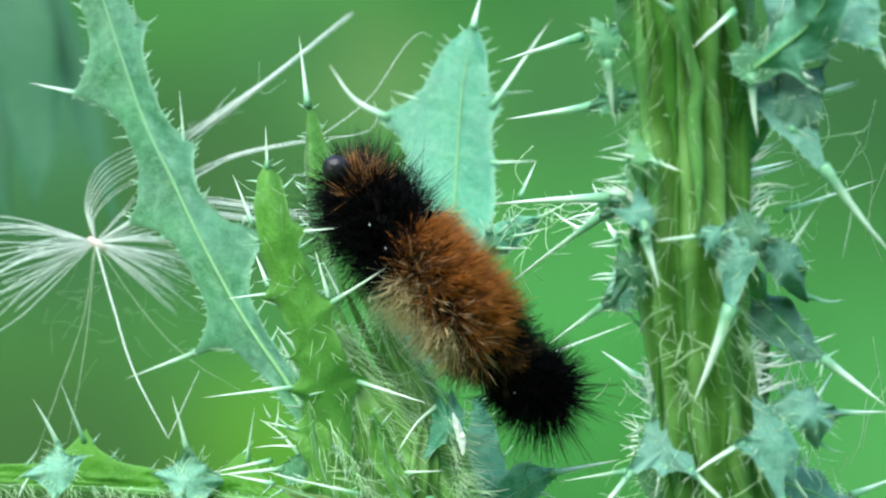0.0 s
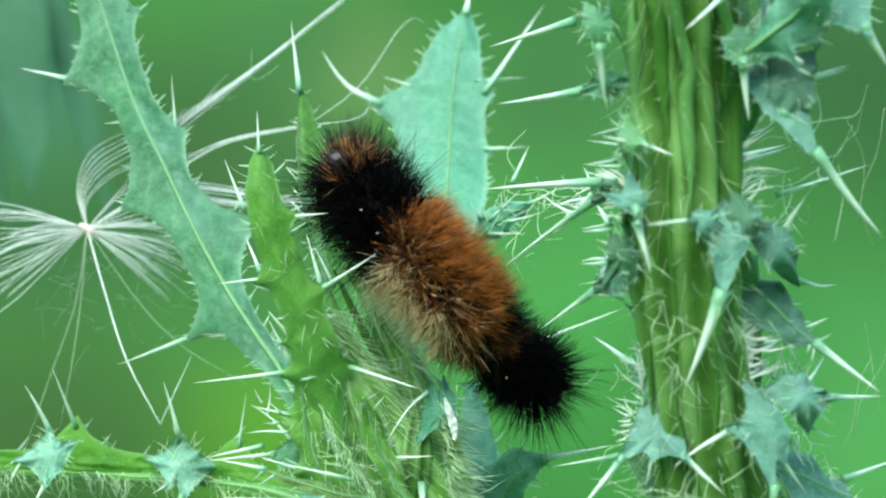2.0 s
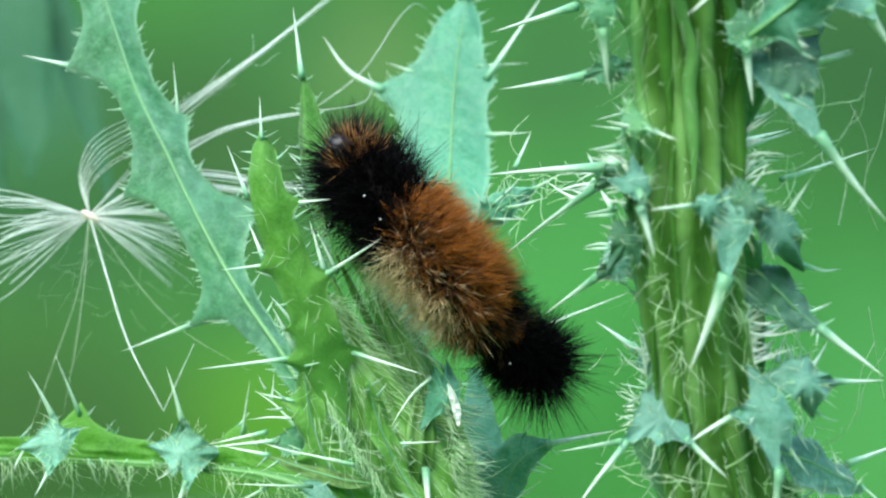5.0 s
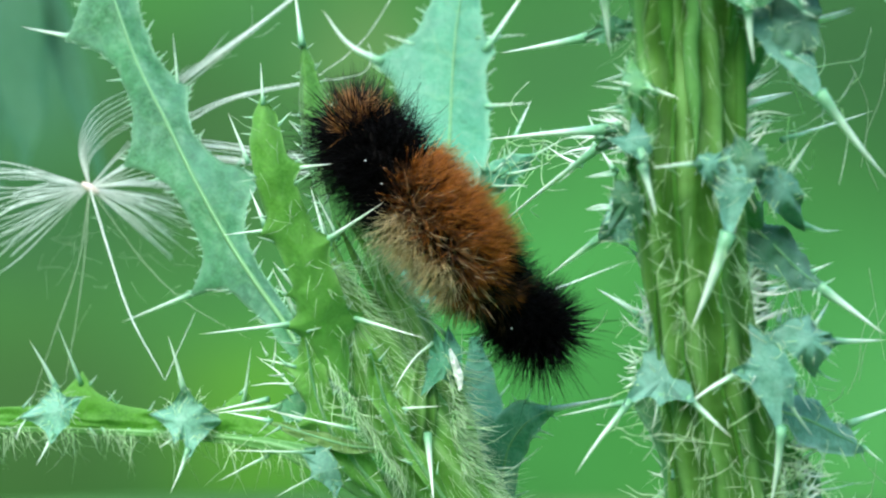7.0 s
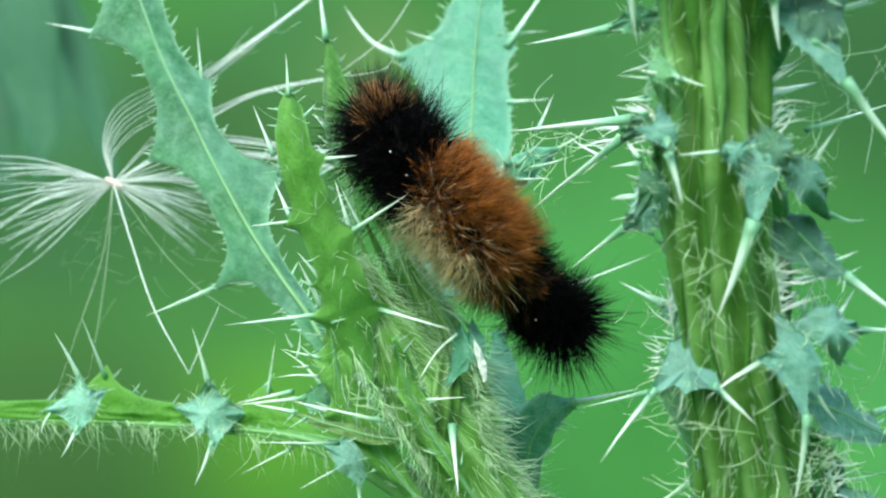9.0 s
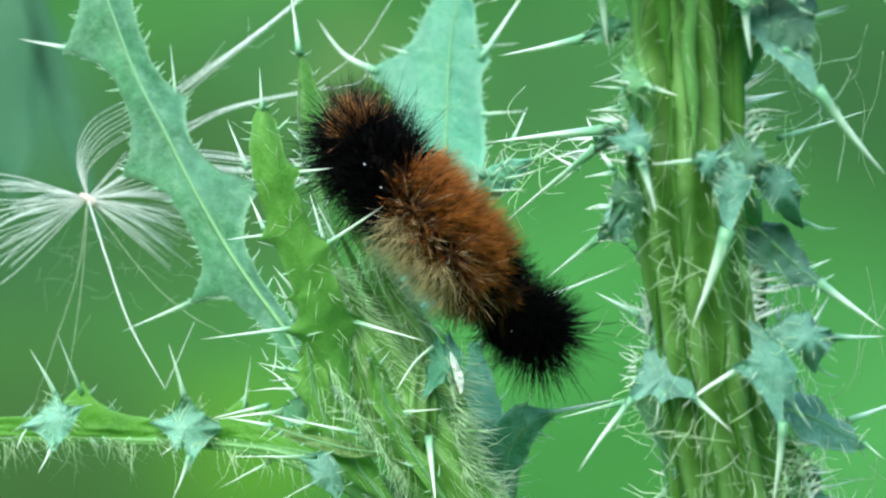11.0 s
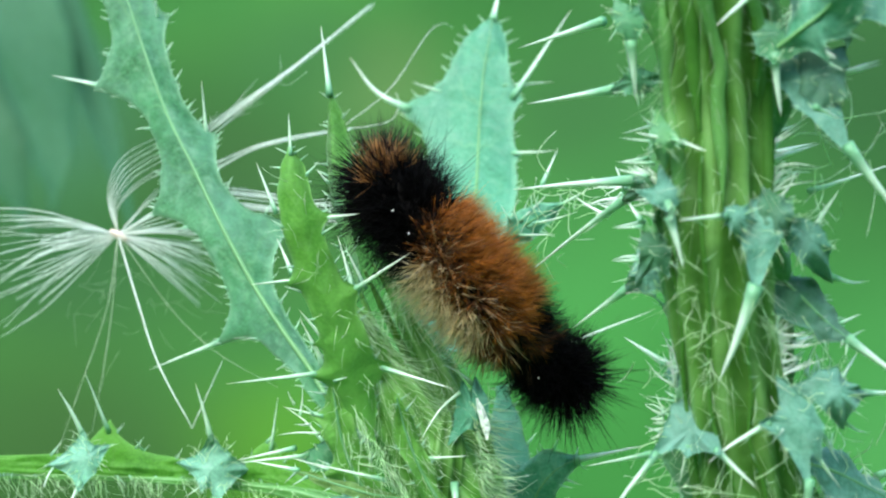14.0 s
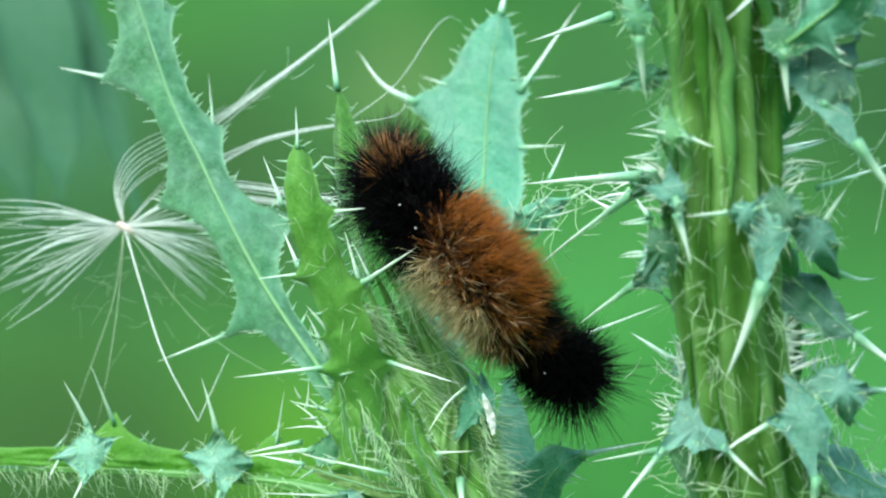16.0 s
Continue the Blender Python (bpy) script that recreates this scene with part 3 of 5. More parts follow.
def cluster(parent, rows, seed):
    """Short white spines crowded on an edge: two ends of the edge, their way, number, length."""
    rng = random.Random(seed)
    for a, b, way, count, length in rows:
        for k in range(count):
            p = vec(a).lerp(vec(b), (k + rng.random()) / count)
            d = (vec(way) + Vector((rng.gauss(0, 0.45), rng.gauss(0, 0.3), rng.gauss(0, 0.45)))).normalized() * length * rng.choice((0.45, 0.6, 0.8, 1.0, 1.2))
            side = Vector((-d.z, 0, d.x)) * rng.uniform(-0.12, 0.12)
            spines(parent, [(p - d * 0.1, p + d, rng.uniform(0.15, 0.25) * (0.6 + 0.12 * length), tuple(side))], mat=SPINE_WHITE)


# ---- ground and distance ----
def plain_mesh(name, verts, faces, mat, label, category, kind="structure"):
    me = bpy.data.meshes.new(name)
    me.from_pydata(verts, [], faces)
    me.shade_smooth()
    me.materials.append(mat)
    return tagged(new(name, me), label, category, kind=kind)


def ground():
    xs = [-600, -120, -40] + [x * 1.0 for x in range(-14, 15)] + [40, 120, 600]
    ys = [-600, -120, -40] + [x * 1.0 for x in range(-10, 21)] + [40, 120, 600]
    verts = [(x, y, 0.05 * noise.noise(Vector((x * 0.4, y * 0.4, 0))) if max(abs(x), abs(y)) < 30 and math.hypot(x, y) > 2 else 0.0) for y in ys for x in xs]
    w = len(xs)
    faces = [(j * w + i, j * w + i + 1, (j + 1) * w + i + 1, (j + 1) * w + i) for j in range(len(ys) - 1) for i in range(w - 1)]
    plain_mesh("ground", verts, faces, GROUND, "green overgrown meadow ground", "ground")


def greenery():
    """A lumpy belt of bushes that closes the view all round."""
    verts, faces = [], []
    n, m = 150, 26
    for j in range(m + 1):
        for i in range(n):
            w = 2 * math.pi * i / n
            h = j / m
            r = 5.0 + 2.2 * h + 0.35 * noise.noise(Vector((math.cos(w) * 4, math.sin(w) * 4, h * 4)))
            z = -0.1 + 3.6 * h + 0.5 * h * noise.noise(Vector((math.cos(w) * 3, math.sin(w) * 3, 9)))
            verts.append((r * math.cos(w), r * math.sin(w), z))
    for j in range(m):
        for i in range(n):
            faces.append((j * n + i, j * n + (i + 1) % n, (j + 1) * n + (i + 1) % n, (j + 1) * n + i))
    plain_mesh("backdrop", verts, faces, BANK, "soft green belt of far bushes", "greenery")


ground()
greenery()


# ---- a bluish plant farther back ----
def far_plant():
    base = (-473.9, 1300.0, -700.0)
    plant = thing("meadow_plant", base, "tall bluish-green plant with long drooping leaves, far back", "plant")
    top = (-425.6, 1300.0, 326.6)
    stem(plant, [base, ((base[0] + top[0]) / 2 - 12, base[1], (base[2] + top[2]) / 2), top], [7.0, 6.0, 4.0], LEAF_HAZE, 5, 0.15)
    for k, (line, w) in enumerate((([top, (-373.2, 1290.0, 262.2), (-339.0, 1280.0, 180.9), (-324.0, 1275.0, 105.4), (-321.5, 1270.0, 47.9)], (3, 26, 30, 18, 2)),
                                   ([top, (-369.7, 1310.0, 329.1), (-327.1, 1305.0, 238.1), (-289.2, 1300.0, 125.3), (-258.3, 1295.0, 17.9)], (3, 12, 14, 11, 2)),
                                   ([top, (-414.4, 1330.0, 186.5), (-379.2, 1320.0, 108.2), (-350.1, 1315.0, 31.1)], (3, 27, 25, 2)))):
        leaf(plant, line, list(w), list(w), LEAF_HAZE, face=(0.1, -1, 0.2), thick=1.5, cup=0.1, wave=3.0, rib=0, teeth=0.3, prickles=0, seed=80 + k, label="long drooping bluish-green leaf")


far_plant()


# ---- thistle with the caterpillar ----
def thistle_left():
    base = (20.0, 12.0, -700.0)
    plant = thing("thistle_plant", base, "bright green spiny thistle with glaucous toothed leaves", "thistle", "thistles in the meadow")
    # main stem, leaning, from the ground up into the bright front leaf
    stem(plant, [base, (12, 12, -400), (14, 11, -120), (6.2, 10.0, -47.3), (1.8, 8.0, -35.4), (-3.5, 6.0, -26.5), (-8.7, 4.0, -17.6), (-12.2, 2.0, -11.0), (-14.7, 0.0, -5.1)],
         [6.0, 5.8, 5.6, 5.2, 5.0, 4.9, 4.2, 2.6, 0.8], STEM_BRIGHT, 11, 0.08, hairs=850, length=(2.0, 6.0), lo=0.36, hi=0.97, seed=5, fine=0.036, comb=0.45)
    # shoot behind it, on which the caterpillar holds
    stem(plant, [(5.6, 14.0, -45.2), (1.9, 12.0, -33.8), (-0.1, 12.0, -23.5), (-3.4, 12.0, -15.2), (-7.1, 12.0, -8.3), (-9.9, 13.0, -2.1)],
         [4.2, 3.8, 3.0, 2.4, 1.8, 0.7], STEM_BRIGHT, 7, 0.16, name="side_shoot", hairs=300, length=(2.5, 7.0), seed=6, n=60, fine=0.04, comb=0.4)
    # broad front leaf
    leaf(plant, [(-11.2, -1.0, -21.5), (-12.5, -2.0, -18.2), (-13.3, -3.0, -15.6), (-14.0, -4.5, -12.3), (-14.7, -5.5, -9.1), (-15.9, -6.5, -5.9), (-17.1, -7.0, -2.8), (-18.1, -7.5, 0.1), (-19.0, -8.0, 3.2), (-19.7, -8.0, 6.7), (-20.0, -7.5, 9.5), (-20.2, -7.0, 11.8)],
         [0.4, 1.6, 2.6, 2.5, 2.2, 2.1, 2.1, 2.0, 2.0, 1.9, 1.3, 0.3], [0.4, 2.2, 3.4, 3.2, 2.9, 2.8, 2.5, 2.3, 2.2, 1.9, 1.6, 0.3], LEAF_FRONT, face=(0.1, -1, 0.1),
         lobes=((0.455, 1, 4.8, 0.045, (-6.8, -7.5, 0.0), 0.38), (0.730, 1, 4.1, 0.04, (-12.4, -7.0, 4.3), 0.26), (0.550, -1, 3.7, 0.04, (-24.6, -7.0, -3.6), 0.26), (0.235, -1, 4.6, 0.035, (-27.2, -7.0, -14.6), 0.34),
                (0.210, 1, 5.2, 0.04, (-1.8, -7.0, -15.2), 0.32), (0.345, -1, 3.4, 0.025, (-19.2, -6.0, -6.5), 0.36)),
         rib=0.0, cup=0.8, fold=0.25, wave=0.35, teeth=0.4, prickles=2.6, seed=7, down=30, label="broad bright green leaf with short spines")
    # long toothed leaf that leans out
    leaf(plant, [(-11.5, 9.0, -21.8), (-16.8, 12.0, -17.9), (-19.9, 15.0, -13.7), (-23.6, 18.0, -9.0), (-27.5, 21.0, -3.4), (-31.7, 24.0, 3.7), (-35.6, 27.0, 11.0), (-39.6, 30.0, 18.4), (-42.8, 33.0, 26.1), (-45.8, 36.0, 33.9), (-48.5, 38.0, 41.0), (-50.0, 38.0, 48.7)],
         [1.4, 1.5, 1.8, 2.8, 3.1, 2.9, 3.6, 2.7, 3.5, 3.3, 2.6, 0.3], [1.2, 1.2, 1.4, 1.5, 2.2, 2.5, 2.5, 2.8, 2.8, 2.7, 2.2, 0.3], LEAF_BLUE, face=(0.14, -1, 0.05),
         lobes=((0.323, -1, 8.4, 0.036, (-42.6, 34.0, -15.0), 0.42), (0.525, -1, 7.6, 0.06, (-42.8, 30.0, 6.7), 0.2), (0.429, 1, 8.6, 0.07, (-23.8, 21.0, 6.4), 0.22), (0.727, -1, 8.0, 0.055, (-57.0, 40.0, 24.7), 0.4),
                (0.595, 1, 5.0, 0.06, (-35.2, 30.0, 22.9), 0.28), (0.795, 1, 4.4, 0.05, (-42.0, 34.0, 35.2), 0.28)),
         rib=0.36, cup=0.2, fold=0.42, seed=11, prickles=1.0, teeth=0.9, label="long glaucous leaf with pale midrib and prickly margin")
    # upright leaf behind the caterpillar
    leaf(plant, [(-3.4, 22.0, -11.8), (-1.3, 32.0, -4.9), (0.3, 42.0, 2.6), (0.9, 50.0, 10.7), (1.3, 55.0, 18.9), (1.9, 58.0, 26.5), (2.8, 60.0, 32.1), (3.3, 62.0, 35.6)],
         [2.0, 3.0, 4.0, 5.0, 5.5, 6.0, 6.2, 6.4, 6.7, 7.0, 7.3, 7.8, 7.5, 6.2, 5.2, 4.9, 4.3, 3.8, 3.0, 1.8, 0.5], [2.0, 2.5, 3.0, 3.4, 3.8, 4.0, 4.3, 5.2, 5.9, 5.9, 5.2, 4.9, 4.9, 4.8, 4.2, 3.6, 3.1, 2.7, 2.3, 1.6, 0.5], LEAF_PALE, face=(0.0, -1, 0.25),
         lobes=((0.622, -1, 12.2, 0.075, (-17.6, 60.0, 29.5), 0.62, (-0.7, 0, -1.1)), (0.65, 1, 6.2, 0.05, (14.9, 62.0, 36.7), 0.5), (0.52, 1, 5.9, 0.03, (12.2, 50.0, 15.1), 0.3),
                (0.69, 1, 5.0, 0.02, (12.2, 60.0, 25.8), 0.25), (0.66, -1, 7.6, 0.02, (-8.5, 58.0, 25.6), 0.25)),
         rib=0.30, cup=0.2, fold=0.1, wave=0.6, seed=13, prickles=0.8, teeth=0.7, label="upright pale blue-green leaf with toothed margin")
    spines(plant, [((3.3, 62.0, 35.0), (4.5, 64.0, 40.3), 0.6)])
    # narrow leaf seen on edge
    leaf(plant, [(-13.1, 10.0, -5.9), (-14.7, 12.0, 0.2), (-16.7, 14.0, 6.1), (-16.9, 15.0, 10.3), (-17.2, 16.0, 13.5), (-17.3, 16.5, 16.7), (-17.5, 17.0, 20.0)],
         [0.3, 0.5, 1.0, 2.0, 2.1, 1.3, 0.4], [0.3, 0.5, 1.0, 2.0, 2.0, 1.2, 0.4], LEAF_DEEP, face=(-0.45, -1, 0), rib=0.0, cup=0.1, fold=1.1, wave=0.05, teeth=0.3, seed=17, prickles=2.2, thick=0.5,
         label="narrow folded green leaf ending in a spine")
    spines(plant, [((-17.5, 17.0, 19.7), (-18.7, 18.0, 28.6), 0.42)])
    leaf(plant, [(3.9, 18.0, 1.4), (6.3, 16.0, 3.4), (8.4, 15.0, 4.8), (11.1, 14.0, 6.2)], [0.8, 2.0, 1.6, 0.3], [0.8, 2.0, 1.6, 0.3], LEAF_PALE, rib=0.15, seed=27, prickles=2, label="small pale green leaf with white hairs")
    spines(plant, [((10.7, 14.0, 6.0), (14.7, 12.0, 8.2), 0.25), ((7.6, 14.0, 3.8), (11.2, 10.0, 4.5), 0.22), ((9.2, 30.0, 9.2), (11.6, 34.0, 14.4), 0.3), ((6.0, 16.0, 4.1), (9.7, 14.0, 7.8), 0.22), ((7.0, 15.0, 3.4), (12.9, 10.0, 5.2), 0.2), ((5.9, 14.0, 2.4), (10.2, 10.0, 2.4), 0.18), ((5.3, 18.0, 3.1), (7.3, 16.0, 7.3), 0.2)])
    # thin stalks and spiny edges between the front leaf and the caterpillar
    for k, (a, b, c) in enumerate((((-12.8, 9.0, -1.8), (-9.9, 10.0, -7.9), (-5.8, 10.0, -16.0)), ((-11.8, 11.0, -1.1), (-8.3, 12.0, -7.2), (-4.2, 11.0, -15.3)), ((-10.0, 13.0, -2.4), (-6.6, 13.0, -7.9), (-2.8, 12.0, -14.7)), ((-13.4, 7.0, -3.8), (-11.4, 7.0, -9.1), (-9.1, 7.0, -17.2)))):
        g = Geo()
        tube(g, curve([c, b, a], 16), [0.55, 0.5, 0.2], 8)
        part("stalk", g, (STEM_NEAR, STEM_BRIGHT)[k % 2], plant)
    spines(plant, [((-13.8, 5.0, -4.3), (-15.9, 8.0, 2.2), 0.38), ((-12.4, 6.0, -4.1), (-15.2, 8.0, 1.2), 0.25), ((-16.3, 10.0, 4.3), (-18.5, 10.0, 6.7), 0.22), ((-17.3, 13.0, 8.7), (-18.8, 13.0, 10.3), 0.2), ((-15.9, 9.0, 0.9), (-16.8, 8.0, 1.4), 0.15),
                   ((-16.6, -3.0, -12.8), (-19.2, -5.0, -7.5), 0.42), ((-20.7, 2.0, -2.5), (-22.7, 4.0, 1.8), 0.34), ((-22.7, 3.0, 4.7), (-25.2, 4.0, 10.7), 0.3)])
    # hairy wings low on the stem
    leaf(plant, [(-5.6, 1.0, -35.4), (-9.7, 0.5, -30.4), (-13.1, -0.5, -25.7), (-14.8, -1.2, -21.1), (-15.5, -2.0, -16.9), (-15.7, -3.0, -13.9)], [0.6, 1.6, 1.5, 1.9, 1.4, 0.4], [0.6, 1.8, 2.2, 2.0, 1.6, 0.4], LEAF_GREEN, face=(-0.2, -1, 0.3),
         lobes=((0.45, -1, 3.6, 0.06, (-20.7, 0.0, -23.4), 0.26), (0.72, -1, 3.0, 0.05, (-21.6, 0.0, -17.6), 0.2)), rib=0.3, cup=0.6, wave=0.8, teeth=1.0, prickles=1.6, seed=46, down=30, name="stem_wing", label="bright green hairy wing of the stem")
    leaf(plant, [(1.0, 1.0, -35.5), (-2.6, 0.0, -30.1), (-5.4, -0.5, -25.5), (-7.3, -1.5, -20.9), (-8.5, -2.5, -16.3)], [0.5, 1.0, 1.3, 1.4, 0.4], [0.5, 1.2, 1.5, 1.6, 0.4], LEAF_GREEN, face=(0.2, -1, 0.3),
         rib=0.3, cup=0.6, wave=0.8, teeth=1.0, prickles=1.6, seed=47, down=30, name="stem_wing", label="bright green hairy wing of the stem")
    leaf(plant, [(-7.7, -1.0, -28.0), (-10.6, -1.5, -27.6), (-13.9, -1.0, -26.8), (-17.2, 0.0, -25.9), (-20.5, 1.0, -24.9)], [0.4, 0.9, 0.9, 0.6, 0.2], [0.4, 1.0, 1.0, 0.6, 0.2], LEAF_OLIVE, face=(0.0, -0.8, 0.6), rib=0.2, cup=0.4, wave=0.2, teeth=0.5, prickles=3, seed=48, label="olive-tinged side leaf ending in a spine")
    spines(plant, [((-19.8, 1.0, -25.0), (-25.5, 2.0, -24.0), 0.3)])
    # folded young leaf beside the shoot
    star(plant, (0.2, 2.0, -18.0), (((0.4, 4.0, -14.1), (-3.4, 2.0, -12.8), 0.3), ((-1.1, 0.0, -14.3), (-5.8, -6.0, -21.0), 0.32), ((0.9, 4.0, -21.1), (1.2, 2.0, -23.1), 0.3), ((-2.8, 2.0, -22.2), None, 0.2)),
         LEAF_PALE, 2.6, 1.4, 21, 14, label="folded young leaf with spines")
    # bud in the axil
    g = Geo()
    tube(g, curve([(-4.0, 6.0, -29.9), (-3.6, 3.5, -26.3), (-3.3, 3.0, -22.3), (-2.8, 4.5, -18.4)], 24), lambda q: 3.0 * math.sin(math.pi * min(0.97, 0.08 + 0.9 * q)) ** 0.6, 60, 10, 0.16)
    part("bud", g, STEM_NEAR, plant, "closed green bud")
    spines(plant, [((-5.4, 0.0, -23.5), (-0.2, -3.0, -22.9), 0.25), ((-2.0, 1.0, -26.4), (-1.2, -3.0, -34.3), 0.5)])
    star(plant, (-17.1, 4.0, -23.5), (((-20.4, 4.0, -23.6), (-27.0, 3.0, -24.3), 0.35), ((-12.4, 4.0, -25.6), None, 0.3), ((-16.4, 4.0, -21.2), (-22.1, 6.0, -17.9), 0.28)), LEAF_BLUE, 1.8, 0.8, 24, 20)
    # bluish leaf below the caterpillar
    leaf(plant, [(7.0, 22.0, -42.1), (7.2, 19.0, -34.6), (8.0, 17.0, -29.8), (10.0, 15.0, -26.6), (12.8, 13.0, -24.7)], [1.6, 3.4, 4.2, 3.0, 0.6], [1.2, 1.8, 2.2, 1.8, 0.6], LEAF_PALE, face=(-0.1, -1, 0.35),
         rib=0.2, cup=0.5, seed=25, prickles=3, label="bluish leaf below the caterpillar")
    leaf(plant, [(7.4, 20.0, -34.0), (6.1, 22.0, -28.5), (4.8, 24.0, -22.5), (4.0, 26.0, -16.5)], [1.6, 2.6, 2.4, 0.8], [1.6, 2.2, 2.0, 0.8], LEAF_PALE, face=(0, -1, 0.3), rib=0, seed=26, prickles=3, label="bluish leaf below the caterpillar")
    spines(plant, [((12.4, 13.0, -24.9), (21.0, 12.0, -23.0), 0.5)])
    # long free spines that stand out behind the caterpillar
    spines(plant, [((5.6, 24.0, -13.8), (24.2, 30.0, -6.8), 0.42), ((7.2, 16.0, -33.2), (11.9, 12.0, -29.1), 0.16),
                   ((-15.0, 2.0, -28.7), (-26.1, 8.0, -29.1), 0.22), ((-9.6, -2.0, -25.8), (-19.7, -4.0, -23.3), 0.28)])
    spines(plant, [((-20.15, -7.0, 10.8), (-20.4, -7.0, 15.6), 0.24)])
    # pale leaf low on the stem
    leaf(plant, [(-11.7, 17.0, -33.5), (-6.1, 16.0, -36.6), (0.1, 15.0, -41.1), (4.9, 14.0, -46.5)], [0.4, 2.4, 3.0, 1.0], [0.4, 2.6, 3.4, 1.0], LEAF_MINT, face=(0.1, -1, 0.2), rib=0.2, seed=37, prickles=3, label="pale translucent leaf low on the stem")
    # narrow white blade added in place of a bright white patch beside the bud
    leaf(plant, [(1.8, 0.0, -21.4), (1.6, 0.0, -19.7), (1.1, 0.0, -18.1), (0.6, 0.0, -16.6)], [0.2, 0.5, 0.45, 0.15], [0.2, 0.5, 0.45, 0.15], FLUFF, teeth=0, wave=0.05, rib=0, seed=38, prickles=0, label="small whitish leaf-shaped patch")
    # side branch, winged, with starry leaves
    stem(plant, [(0.8, 10.0, -40.4), (-9.1, 11.0, -33.5), (-12.6, 13.0, -32.1), (-16.8, 15.0, -30.7), (-21.1, 17.0, -29.6), (-26.2, 19.0, -29.0), (-33.5, 21.0, -28.6), (-40.9, 23.0, -28.4), (-48.3, 24.0, -28.2), (-55.7, 25.0, -28.2), (-64.3, 25.0, -28.4)],
         [2.6, 2.3, 1.9, 1.4, 1.0, 0.7, 0.55, 0.5, 0.5, 0.45, 0.3], STEM_PALE, 5, 0.2, name="side_branch", hairs=150, length=(2.0, 7.0), seed=8, droop=0.9, fine=0.05, curl=0.9, n=70, lo=0.3)
    leaf(plant, [(-61.3, 24.5, -26.6), (-55.5, 24.5, -26.7), (-51.1, 24.0, -26.6), (-47.4, 23.5, -26.6), (-43.8, 23.0, -26.7), (-39.4, 22.5, -26.8), (-35.8, 22.0, -27.0), (-32.1, 21.0, -27.7)],
         [1.2, 1.3, 1.4, 1.6, 1.7, 1.5, 1.2, 0.6], [1.2, 1.2, 1.3, 1.3, 1.3, 1.3, 1.2, 0.6], LEAF_WING, face=(0, -1, 0.12), lobes=((0.475, -1, 5.8, 0.19, (-48.4, 20.0, -14.5), 0.30),),
         rib=0, cup=0.4, wave=0.15, teeth=0.5, prickles=2.4, seed=36, name="branch_wing", label="green spiny wing along the side branch")
    leaf(plant, [(-29.8, 20.0, -27.4), (-26.2, 19.0, -27.0), (-23.3, 18.0, -27.7), (-20.4, 17.0, -28.6), (-17.5, 15.5, -29.7), (-14.7, 14.0, -30.8)],
         [0.8, 1.7, 1.5, 1.2, 1.0, 0.6], [0.8, 1.0, 1.0, 0.9, 0.8, 0.6], LEAF_WING, face=(0.2, -1, 0.12), lobes=((0.24, -1, 4.4, 0.17, (-23.8, 17.0, -17.4), 0.24),),
         rib=0, cup=0.4, wave=0.15, teeth=0.5, prickles=2.4, seed=39, name="branch_wing", label="green spiny wing along the side branch")
    # woolly right margin and hanging hairs of the stem
    fringe(plant, [(0.7, 3.0, -17.3), (1.8, 3.0, -23.2), (2.6, 4.0, -27.9), (4.4, 5.0, -32.7), (6.4, 6.0, -36.8)], (1.0, -0.2, -0.3), 170, (2.0, 6.0), 91, 0.32, 0.06)
    fringe(plant, [(-0.1, 1.0, -17.2), (1.1, 1.0, -23.1), (1.7, 2.0, -27.7), (3.0, 2.0, -33.0)], (0.5, -0.4, -0.8), 120, (1.5, 4.0), 92, 0.4, 0.05)
    fringe(plant, [(-13.6, -3.0, -16.8), (-11.1, -3.0, -22.0), (-8.0, -3.0, -25.9), (-4.8, -2.0, -31.8)], (0.35, -0.5, -0.8), 90, (2.0, 6.0), 93, 0.3, 0.042, 0.5, 1.0)
    fringe(plant, [(-15.7, -1.0, -16.9), (-13.8, -1.0, -23.4), (-10.0, -1.0, -27.3)], (0.6, -0.4, -0.5), 34, (2.0, 4.5), 94, 0.4, 0.042, 0.5)
    fringe(plant, [(-11.1, 0.0, -8.5), (-7.9, 0.0, -14.4), (-4.7, 0.0, -15.8)], (-0.45, -0.3, 0.8), 26, (2.0, 5.0), 95, 0.35, 0.04, 0.3)
    cluster(plant, (((-20.9, 3.0, -17.0), (-18.0, 3.0, -21.0), (-0.7, -0.2, 0.5), 4, 4.0),), 96)
    star(plant, (-47.4, 17.0, -25.1), (((-47.9, 16.0, -22.0), (-50.7, 15.0, -16.4), 0.45), ((-47.6, 15.0, -28.4), (-49.5, 13.0, -31.5), 0.36), ((-52.2, 19.0, -26.1), (-52.5, 15.0, -28.8), 0.22), ((-45.2, 19.0, -23.8), None, 0.2)),
         LEAF_MINT, 2.5, 1.5, 31, 70, reach=1.15, broad=0.64, label="starry pale leaf with long spines")
    star(plant, (-32.0, 18.0, -26.5), (((-32.1, 16.0, -22.6), (-33.9, 16.0, -15.9), 0.45), ((-31.1, 16.0, -30.3), (-33.4, 14.0, -35.0), 0.40), ((-27.9, 20.0, -26.7), None, 0.22), ((-36.4, 20.0, -26.0), None, 0.2), ((-32.8, 16.0, -28.6), (-35.0, 14.0, -29.6), 0.2)),
         LEAF_MINT, 2.7, 1.6, 32, 90, reach=1.15, broad=0.64, label="starry pale leaf with long spines")
